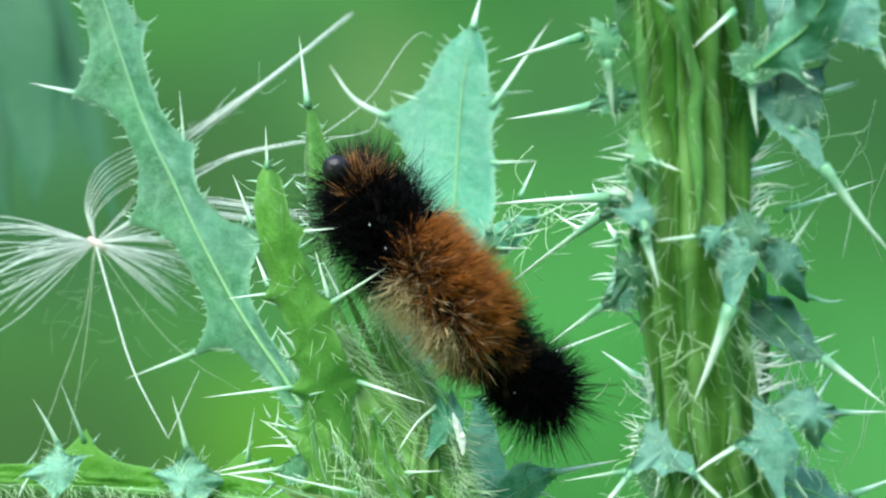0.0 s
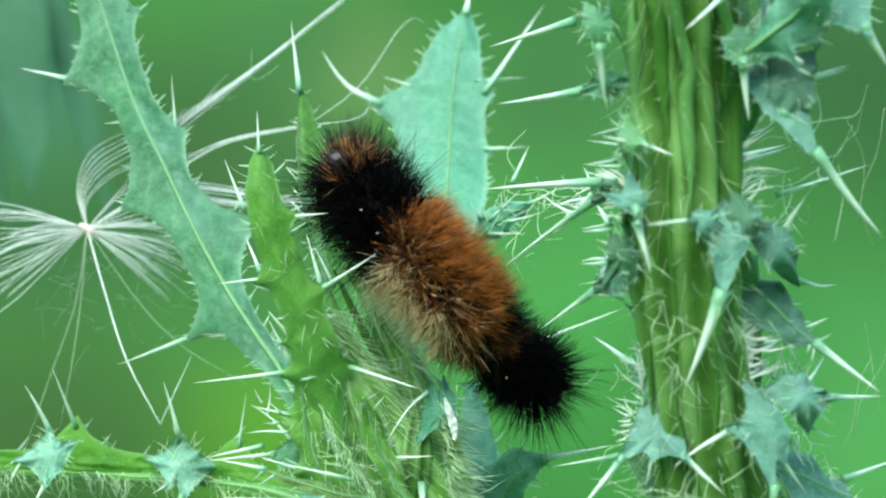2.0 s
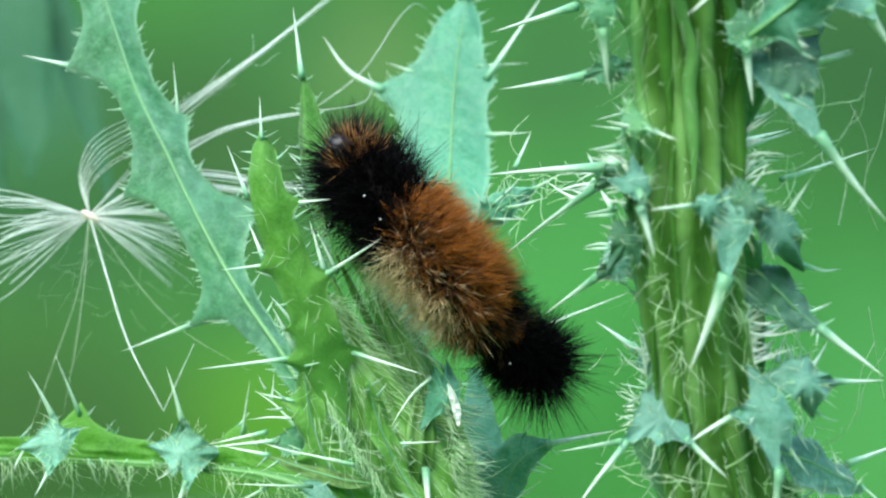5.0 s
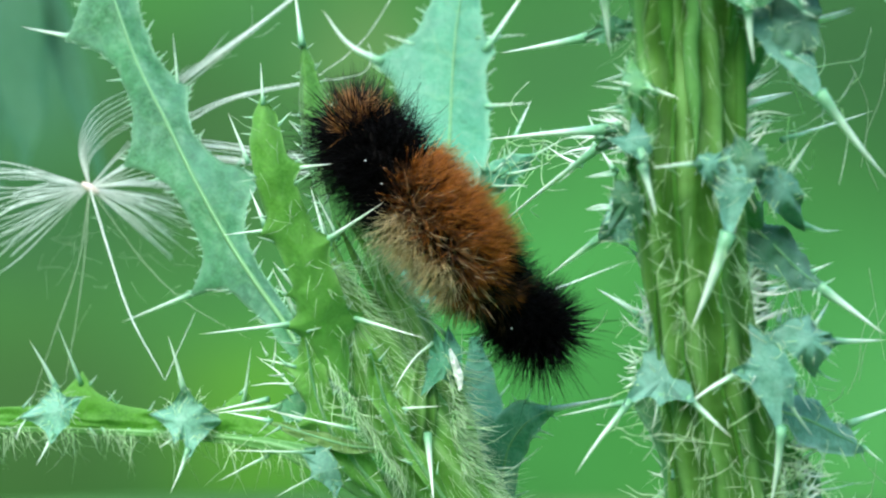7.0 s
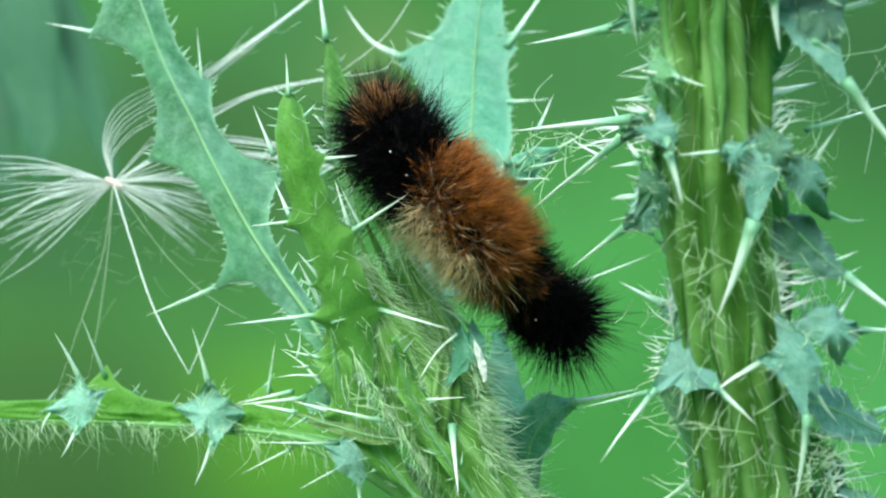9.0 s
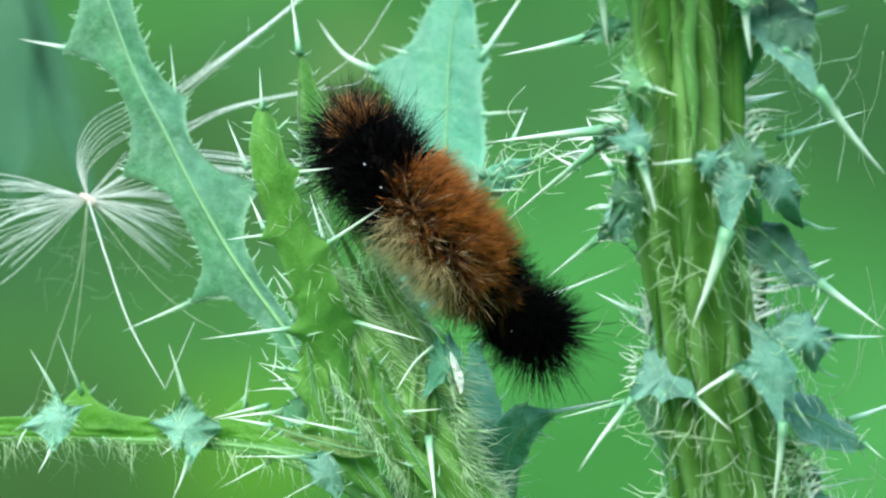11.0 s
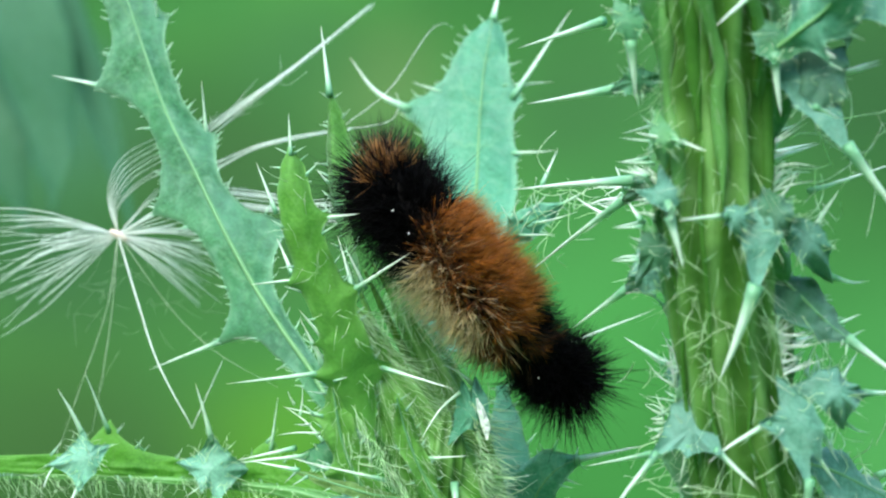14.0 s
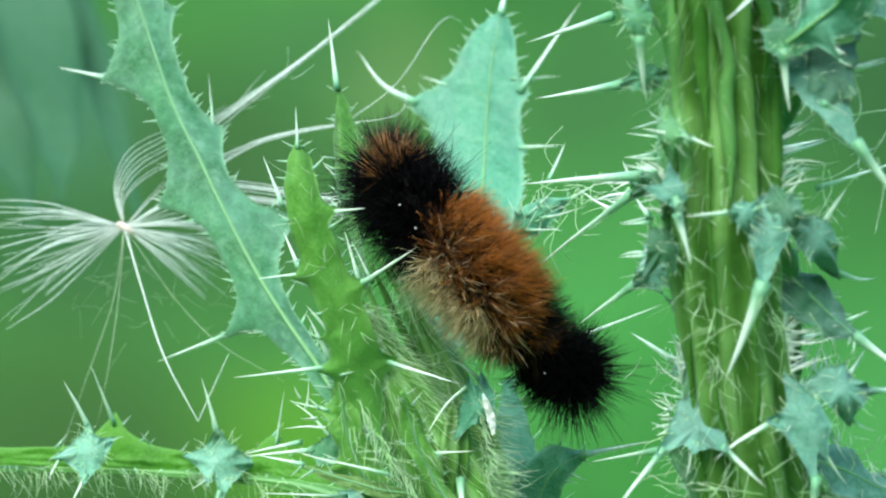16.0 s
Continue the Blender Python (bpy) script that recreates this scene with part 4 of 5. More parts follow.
    star(plant, (-13.5, 12.0, -31.9), (((-12.9, 10.0, -34.3), (-12.9, 8.0, -40.3), 0.4), ((-15.8, 11.0, -32.5), (-20.1, 8.0, -34.7), 0.28), ((-17.8, 14.0, -30.0), None, 0.2), ((-10.1, 12.0, -31.3), None, 0.2)), LEAF_MINT, 1.9, 1.2, 35, 30, reach=1.15, broad=0.64)
    spines(plant, [((-21.7, 18.0, -30.8), (-27.7, 14.0, -33.6), 0.25), ((-41.4, 22.0, -24.5), (-42.1, 20.0, -23.0), 0.15), ((-31.6, 20.0, -30.9), (-32.0, 20.0, -32.2), 0.15),
                   ((-21.0, 10.0, -23.2), (-28.4, 12.0, -24.9), 0.34), ((6.4, 12.0, -31.8), (8.8, 8.0, -31.1), 0.2)])
    return plant


thistle_left()


# ---- second thistle: the ribbed, winged stem ----
def thistle_right():
    base = (60.0, -16.0, -700.0)
    plant = thing("thistle_plant", base, "tall thistle stem with spiny bluish wing leaves", "thistle", "thistles in the meadow")
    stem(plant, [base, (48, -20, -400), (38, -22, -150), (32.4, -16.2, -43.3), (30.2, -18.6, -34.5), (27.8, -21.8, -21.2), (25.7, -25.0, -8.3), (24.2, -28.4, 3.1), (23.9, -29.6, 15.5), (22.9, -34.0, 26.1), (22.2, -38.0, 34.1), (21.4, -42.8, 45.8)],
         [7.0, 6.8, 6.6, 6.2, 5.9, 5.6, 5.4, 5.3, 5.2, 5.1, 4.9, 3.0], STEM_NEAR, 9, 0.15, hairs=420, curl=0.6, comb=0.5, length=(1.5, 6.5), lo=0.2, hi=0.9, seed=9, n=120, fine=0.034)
    ridges_along(plant, [base, (48, -20, -400), (38, -22, -150), (32.4, -16.2, -43.3), (30.2, -18.6, -34.5), (27.8, -21.8, -21.2), (25.7, -25.0, -8.3), (24.2, -28.4, 3.1), (23.9, -29.6, 15.5), (22.9, -34.0, 26.1), (22.2, -38.0, 34.1), (21.4, -42.8, 45.8)],
                 [7.0, 6.8, 6.6, 6.2, 5.9, 5.6, 5.4, 5.3, 5.2, 5.1, 4.9, 3.0], 9, (RIB_GREEN, RIB_PALE, RIB_GREEN), 12)
    # ragged wings that run down the stem
    leaf(plant, [(24.0, -18.6, -34.5), (22.8, -21.8, -21.1), (21.2, -25.0, -8.2), (19.9, -28.6, 4.3), (19.1, -31.2, 18.1), (18.2, -34.8, 29.2)],
         [2.0, 1.2, 2.8, 1.4, 2.6, 1.2, 2.8, 1.6, 2.4, 1.0], [1.5, 1.8, 1.8, 1.6, 1.4, 1.0], LEAF_MID, face=(-0.6, -0.8, 0), rib=0.25, cup=0.6, wave=1.8, seed=41, prickles=1.0, name="stem_wing", teeth=2.4)
    leaf(plant, [(38.6, -18.6, -34.6), (34.3, -21.2, -24.8), (31.3, -24.4, -11.8), (29.6, -28.2, 1.9), (29.5, -30.9, 16.5), (28.5, -34.8, 29.3)],
         [1.5, 1.8, 1.8, 1.6, 1.4, 1.0], [1.6, 2.8, 1.4, 2.6, 1.2, 2.8, 1.4, 2.6, 1.2, 2.0], LEAF_MID, face=(0.6, -0.8, 0), rib=0.25, cup=0.6, wave=1.8, seed=42, prickles=1.0, name="stem_wing", teeth=2.4)
    S = lambda c, tips, mat=LEAF_DARK, waist=2.6, dome=1.4, seed=1, fuzz=28: star(plant, c, tips, mat, waist * 1.15, dome, seed, fuzz, reach=1.1, broad=0.5, label="bluish wing lobe with long spines")
    S((15.2, -31.3, 22.5), (((15.5, -31.3, 19.2), (16.2, -30.5, 14.5), 0.62), ((17.5, -30.3, 24.3), None, 0.2), ((14.1, -31.1, 24.8), None, 0.2)), LEAF_BLUE, 1.8, 1, 51)
    S((16.4, -26.9, 16.8), (((14.3, -20.8, 16.7), (6.0, -10.5, 16.2), 0.5), ((18.8, -29.0, 17.2), None, 0.2), ((16.1, -27.4, 19.0), None, 0.2)), LEAF_BLUE, 1.6, 1, 52)
    S((18.5, -26.7, 6.6), (((17.1, -16.9, 7.6), (4.7, -2.7, 7.2), 0.62), ((18.7, -36.0, 2.8), (20.1, -37.1, -1.9), 0.55), ((15.9, -16.4, 5.4), (6.5, 2.0, -2.3), 0.5), ((20.0, -29.1, 8.2), None, 0.2)), LEAF_BLUE, 2.2, 1.2, 53)
    S((17.8, -23.0, -2.5), (((16.1, -16.8, -4.1), (11.2, -8.0, -8.3), 0.5), ((20.4, -25.0, -2.5), None, 0.2), ((17.3, -21.5, 0.3), (14.8, -17.3, -0.9), 0.3)), LEAF_DARK, 2.0, 1, 54)
    S((21.8, -15.3, -12.8), (((21.7, -4.0, -12.4), (19.1, 20.0, -10.2), 0.5), ((22.4, -15.2, -13.5), (21.9, -14.0, -8.8), 0.4), ((22.9, -18.8, -15.6), None, 0.2)), LEAF_DARK, 1.4, 1, 55)
    S((22.2, -24.4, -17.8), (((17.9, -25.8, -20.8), (13.0, -26.6, -27.8), 0.42), ((23.8, -32.0, -19.7), (27.8, -33.3, -23.4), 0.42), ((22.1, -22.9, -14.9), None, 0.2), ((21.4, -25.9, -20.6), (20.9, -25.3, -23.8), 0.25)), LEAF_DARK, 2.8, 1.5, 56)
    spines(plant, [((18.8, -17.8, -21.3), (12.8, 0.0, -24.4), 0.34)])
    S((27.9, -32.5, 2.1), (((26.9, -33.5, -4.3), (23.8, -33.2, -13.1), 0.8), ((28.5, -31.8, 5.4), None, 0.2), ((24.6, -32.0, 3.1), (20.2, -32.0, 2.8), 0.42), ((30.5, -31.8, 2.1), None, 0.2)), LEAF_DARK, 2.6, 1.6, 57)
    S((33.3, -28.6, 1.0), (((34.3, -28.9, 2.6), (36.2, -29.5, 5.7), 0.4), ((36.4, -23.9, -3.1), (41.9, -16.9, -3.1), 0.34), ((30.6, -31.1, 3.8), None, 0.2)), LEAF_DARK, 2.2, 1.2, 58)
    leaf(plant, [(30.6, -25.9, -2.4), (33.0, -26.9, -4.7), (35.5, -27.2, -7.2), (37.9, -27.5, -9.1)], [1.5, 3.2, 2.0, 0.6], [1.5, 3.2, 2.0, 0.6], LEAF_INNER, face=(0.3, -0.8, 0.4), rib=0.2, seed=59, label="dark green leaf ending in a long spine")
    spines(plant, [((37.4, -27.6, -8.8), (44.0, -28.1, -13.7), 0.55), ((36.8, -26.4, -7.4), (39.2, -25.9, -6.4), 0.25)])
    S((36.0, -28.0, -13.9), (((40.2, -23.9, -14.6), (45.5, -21.9, -14.5), 0.45), ((37.3, -26.1, -13.1), (39.1, -24.6, -10.3), 0.34), ((32.0, -28.0, -13.7), None, 0.2), ((37.1, -25.3, -17.8), (41.1, -21.2, -18.8), 0.25)), LEAF_DARK, 2.6, 1.4, 60)
    S((32.3, -29.5, -17.1), (((28.3, -30.9, -17.0), (22.9, -31.5, -21.0), 0.42), ((32.9, -29.8, -23.3), (32.1, -29.0, -31.9), 0.5), ((30.4, -29.5, -12.6), None, 0.2), ((34.1, -28.8, -20.9), (36.7, -28.3, -23.8), 0.3)), LEAF_DARK, 2.6, 1.6, 61)
    leaf(plant, [(34.1, -25.7, -21.6), (37.1, -23.5, -22.6), (41.1, -21.2, -24.6), (44.0, -19.1, -26.0)], [1.2, 3.0, 2.0, 0.5], [1.2, 3.0, 2.0, 0.5], LEAF_DARK, face=(0.2, -0.8, 0.5), rib=0.2, seed=62, label="small bluish leaf with curled tip")
    spines(plant, [((43.7, -19.1, -25.8), (46.0, -18.8, -27.6), 0.25), ((42.1, -19.5, -23.4), (49.6, -13.9, -21.6), 0.42), ((38.9, -19.2, -25.0), (41.8, -15.4, -24.1), 0.4)])
    S((41.4, -19.7, -33.9), (((46.5, -15.6, -35.1), (51.9, -13.7, -34.8), 0.4), ((38.3, -20.2, -30.9), (39.6, -18.7, -27.8), 0.34), ((36.8, -21.5, -34.9), None, 0.2)), LEAF_DARK, 2.4, 1.2, 63)
    S((24.9, -20.6, -28.3), (((24.0, -14.3, -30.7), (18.9, -10.0, -35.3), 0.42), ((26.1, -22.8, -27.0), None, 0.2), ((25.6, -20.1, -31.3), None, 0.2)), LEAF_DARK, 1.8, 1, 64)
    S((24.1, -19.5, -35.0), (((22.7, -11.4, -36.6), (12.6, -6.0, -37.8), 0.45), ((26.5, -19.8, -33.2), None, 0.2), ((23.8, -17.9, -32.5), (18.5, -14.0, -33.8), 0.25)), LEAF_DARK, 2.0, 1, 65)
    S((34.9, -25.5, -34.3), (((35.6, -28.1, -30.6), None, 0.2), ((32.3, -27.2, -35.8), None, 0.2), ((37.8, -25.2, -36.1), None, 0.2)), LEAF_DARK, 2.4, 1, 66)
    # upper leaves, nearer and softer
    S((32.7, -34.4, 16.3), (((35.2, -34.5, 16.8), (39.7, -33.4, 18.4), 0.42), ((35.8, -34.2, 9.2), (42.8, -34.7, 1.5), 0.65), ((30.3, -33.8, 20.1), None, 0.2)), LEAF_DARK, 1.9, 1.0, 67)
    S((28.9, -35.8, 19.9), (((28.4, -36.7, 17.6), (29.5, -36.3, 12.5), 0.6), ((26.9, -35.0, 22.7), None, 0.2), ((32.6, -36.4, 19.3), None, 0.2)), LEAF_BLUE, 2.2, 1.2, 68)
    S((37.4, -36.8, 24.7), (((40.4, -36.6, 20.9), (42.8, -36.6, 17.7), 0.7), ((34.8, -36.1, 28.0), None, 0.2), ((40.5, -37.4, 27.3), None, 0.2)), LEAF_DARK, 3.6, 1.4, 69)
    S((33.5, -34.4, 26.7), (((31.0, -33.2, 21.3), None, 0.3), ((35.9, -33.5, 19.7), None, 0.3), ((32.4, -34.5, 30.5), None, 0.2)), LEAF_DARK, 4.0, 1.4, 70)
    # lobes and spines that stand out in front of the stem
    S((25.2, -34.5, 3.1), (((23.6, -36.6, 3.2), (19.2, -39.5, 2.6), 0.36), ((27.6, -33.4, 2.7), None, 0.2), ((26.0, -33.0, 0.6), None, 0.2), ((27.3, -32.9, 4.8), None, 0.2)), LEAF_DARK, 1.3, 0.8, 71, 14)
    S((18.4, -34.2, 10.9), (((20.0, -36.1, 10.2), (22.2, -37.9, 9.2), 0.32), ((18.0, -33.9, 13.7), None, 0.2), ((18.7, -32.5, 7.8), None, 0.2)), LEAF_MID, 1.2, 0.8, 72, 14)
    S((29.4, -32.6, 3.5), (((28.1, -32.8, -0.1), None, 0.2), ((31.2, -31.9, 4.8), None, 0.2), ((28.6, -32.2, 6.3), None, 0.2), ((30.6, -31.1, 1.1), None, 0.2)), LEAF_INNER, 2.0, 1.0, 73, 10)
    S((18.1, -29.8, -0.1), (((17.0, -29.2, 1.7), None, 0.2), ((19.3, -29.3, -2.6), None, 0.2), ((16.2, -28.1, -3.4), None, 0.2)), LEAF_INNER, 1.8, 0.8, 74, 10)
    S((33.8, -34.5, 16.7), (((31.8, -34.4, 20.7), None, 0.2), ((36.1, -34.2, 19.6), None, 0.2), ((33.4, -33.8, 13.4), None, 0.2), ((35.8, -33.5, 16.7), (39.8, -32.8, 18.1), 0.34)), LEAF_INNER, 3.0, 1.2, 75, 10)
    S((18.8, -32.9, 5.0), (((19.0, -33.6, 3.5), (20.3, -34.4, -2.0), 0.42), ((16.1, -32.1, 5.7), None, 0.2), ((18.4, -32.6, 8.2), None, 0.2)), LEAF_DARK, 1.5, 0.8, 76, 14)
    spines(plant, [((29.5, -27.3, 11.5), (33.2, -23.5, 12.9), 0.26), ((29.8, -26.7, 9.1), (35.7, -23.1, 11.0), 0.34), ((29.9, -26.5, 7.8), (35.1, -22.5, 8.1), 0.14), ((30.2, -26.2, 6.6), (33.9, -22.5, 8.4), 0.14),
                   ((18.0, -31.1, 10.6), (14.6, -27.2, 11.3), 0.14), ((17.9, -30.7, 8.5), (14.4, -26.7, 8.9), 0.16),
                   ((17.5, -30.3, 6.8), (16.0, -28.7, 8.6), 0.16), ((17.4, -30.4, 7.2), (14.3, -26.5, 8.2), 0.22), ((16.9, -29.3, 2.3), (14.2, -25.3, 2.2), 0.2), ((16.9, -28.6, -1.0), (14.2, -24.6, -1.1), 0.24), ((16.7, -29.4, 2.8), (15.7, -26.8, 4.8), 0.26)])
    spines(plant, [((14.4, -10.3, 25.3), (5.4, 0.3, 23.6), 0.5), ((19.3, -24.0, 13.0), (15.8, -17.8, 12.4), 0.25), ((20.6, -33.6, 10.2), (15.4, -35.8, 11.2), 0.4), ((30.1, -21.3, 9.9), (37.3, -11.6, 11.9), 0.36),
                   ((32.8, -15.8, -9.7), (39.2, -10.0, -8.9), 0.36), ((32.8, -16.1, -7.9), (37.1, -12.0, -7.5), 0.25), ((34.6, -22.6, 6.1), (46.7, -11.2, 9.9), 0.3),
                   ((26.5, -40.8, 24.1), (22.2, -44.0, 20.3), 0.4), ((16.5, -14.6, 6.5), (15.4, -13.2, 9.3), 0.3), ((17.9, -16.0, 3.4), (16.7, -14.4, 5.3), 0.32), ((18.1, -18.0, 3.1), (15.0, -14.0, 2.6), 0.25),
                   ((18.0, -23.3, 9.5), (15.2, -19.2, 9.3), 0.2), ((17.9, -20.9, 7.7), (18.9, -17.2, 9.2), 0.25), ((21.2, -18.7, -16.2), (19.2, -14.5, -17.9), 0.22), ((21.2, -18.9, -15.3), (20.5, -15.0, -14.8), 0.22),
                   ((21.9, -20.2, -19.0), (21.7, -19.4, -23.8), 0.3), ((22.3, -19.9, -20.8), (24.4, -19.4, -23.5), 0.3), ((35.6, -24.2, -18.8), (37.4, -23.7, -21.7), 0.3), ((31.6, -42.3, 13.0), (34.9, -38.0, 12.2), 0.3),
                   ((21.2, -20.7, -15.6), (18.6, -14.8, -15.4), 0.16), ((21.2, -20.4, -17.4), (19.2, -16.3, -18.4), 0.2), ((31.6, -28.6, -16.3), (29.8, -32.2, -18.4), 0.18), ((39.9, -18.3, -30.5), (45.0, -14.4, -30.0), 0.14), ((20.7, -40.8, 24.1), (17.6, -45.3, 25.5), 0.4)])
    fuzz(plant, (((9.6, 11.9, 4.1), 1.8, 10, 6), ((30.5, -28.5, 7.7), 1.6, 9, 5), ((35.8, -16.6, -12.2), 2.0, 18, 6), ((21.1, -16.6, -11.9), 1.4, 10, 5), ((22.1, -20.8, -22.6), 1.8, 13, 6),
                 ((35.9, -20.5, -24.4), 2.4, 19, 7), ((26.6, -28.4, -24.2), 2.4, 8, 7), ((29.8, -29.2, -19.6), 2.2, 6, 6), ((22.9, -31.0, -9.4), 2.0, 6, 6), ((29.0, -31.0, -9.5), 2.0, 6, 6),
                 ((23.8, -21.7, -33.5), 2.0, 13, 6), ((29.9, -28.0, -31.1), 2.2, 8, 6)), 5)
    cluster(plant, (((21.2, -18.0, -10.0), (21.4, -17.0, -14.3), (-0.5, -0.2, 0.7), 13, 3.4), ((20.3, -16.0, -16.1), (19.9, -16.0, -19.7), (-0.9, -0.2, 0.2), 7, 2.2), ((24.2, -20.0, -22.5), (24.2, -20.0, -25.2), (-0.7, -0.2, -0.3), 8, 3.0),
                    ((30.4, -27.0, -7.8), (31.1, -26.0, -13.0), (0.9, -0.1, 0.4), 22, 4.6), ((32.6, -22.0, -11.9), (37.1, -20.0, -13.5), (0.3, -0.1, 0.9), 7, 3.0), ((36.1, -20.0, -25.0), (38.1, -20.0, -32.2), (0.7, -0.1, 0.5), 22, 3.6),
                    ((18.1, -28.0, 7.8), (19.2, -28.0, 3.2), (-0.9, -0.2, 0.3), 12, 3.2), ((17.6, -24.0, 1.1), (18.6, -22.0, -4.7), (-0.9, -0.2, 0.1), 9, 2.6), ((29.3, -30.0, 10.9), (29.9, -29.0, 4.7), (0.9, -0.1, 0.4), 13, 4.2),
                    ((17.7, -8.0, 8.1), (15.1, 0.0, 4.2), (-0.7, 0.2, -0.2), 10, 4.0), ((20.6, -18.0, -22.6), (23.6, -18.0, -23.8), (0.0, -0.2, -1.0), 5, 3.0), ((24.7, -18.0, -28.7), (26.2, -18.0, -32.9), (-0.8, -0.2, 0.1), 8, 3.4)), 97)
    leaf(plant, [(29.0, -37.0, 19.2), (31.0, -38.0, 20.7), (33.2, -39.0, 22.5), (34.7, -41.0, 24.7), (35.3, -43.0, 27.5)], [0.4, 1.6, 2.6, 2.8, 1.0], [0.4, 2.0, 3.2, 2.8, 1.0], LEAF_PALE, face=(0.2, -0.9, 0.3),
         lobes=((0.28, 1, 4.4, 0.07, (34.5, -38.0, 18.1), 0.3),), rib=0.25, cup=0.5, wave=0.8, fold=0.3, seed=45, prickles=2.0, teeth=1.5, label="pale green upper leaf")
    fringe(plant, [(19.2, -33.0, 2.9), (22.7, -31.0, -6.0), (24.3, -27.0, -16.3), (28.0, -24.0, -31.6)], (-0.4, -0.8, -0.5), 50, (2.0, 5.0), 98, 0.6, 0.04, 0.45, 1.0)
    fringe(plant, [(27.4, -34.0, 2.7), (28.9, -31.0, -6.1), (31.0, -28.0, -16.3), (35.0, -24.0, -31.7)], (0.4, -0.8, -0.5), 60, (2.0, 5.0), 99, 0.6, 0.04, 0.45, 1.0)
    fuzz(plant, (((36.0, -22.0, -26.9), 1.8, 30, 5), ((34.1, -24.0, -29.3), 1.8, 26, 6), ((37.0, -20.0, -22.7), 1.6, 26, 5), ((21.2, -18.0, -22.6), 1.4, 18, 5), ((36.3, -26.0, 9.5), 2.2, 16, 9), ((11.6, 6.0, 5.3), 1.8, 12, 6)), 15)
    rng = random.Random(61)
    for a, b in (((46.4, -10.0, -7.3), (48.1, -10.0, -17.3)), ((49.2, -10.0, -6.7), (45.3, -10.0, -19.7)), ((47.2, -10.0, -11.0), (43.6, -12.0, -20.9)), ((46.4, -14.0, -27.5), (45.6, -14.0, -32.4)), ((45.5, -14.0, -28.7), (50.3, -14.0, -31.8)), ((40.1, -16.0, -30.3), (45.6, -16.0, -29.8)),
                 ((42.2, -20.0, 14.1), (45.1, -20.0, 1.0)), ((46.1, -20.0, 15.3), (43.3, -20.0, 3.4))):
        a, b = vec(a), vec(b)
        sag = Vector((rng.uniform(-1, 1), 0, rng.uniform(-1, 1)))
        g = Geo()
        tube(g, curve([a, a.lerp(b, 0.35) + sag, a.lerp(b, 0.7) - sag * 0.6, b], 16), [0.03, 0.035, 0.03], 4)
        part("thread", g, FIBRE, plant, "thin pale thread")
    return plant


thistle_right()


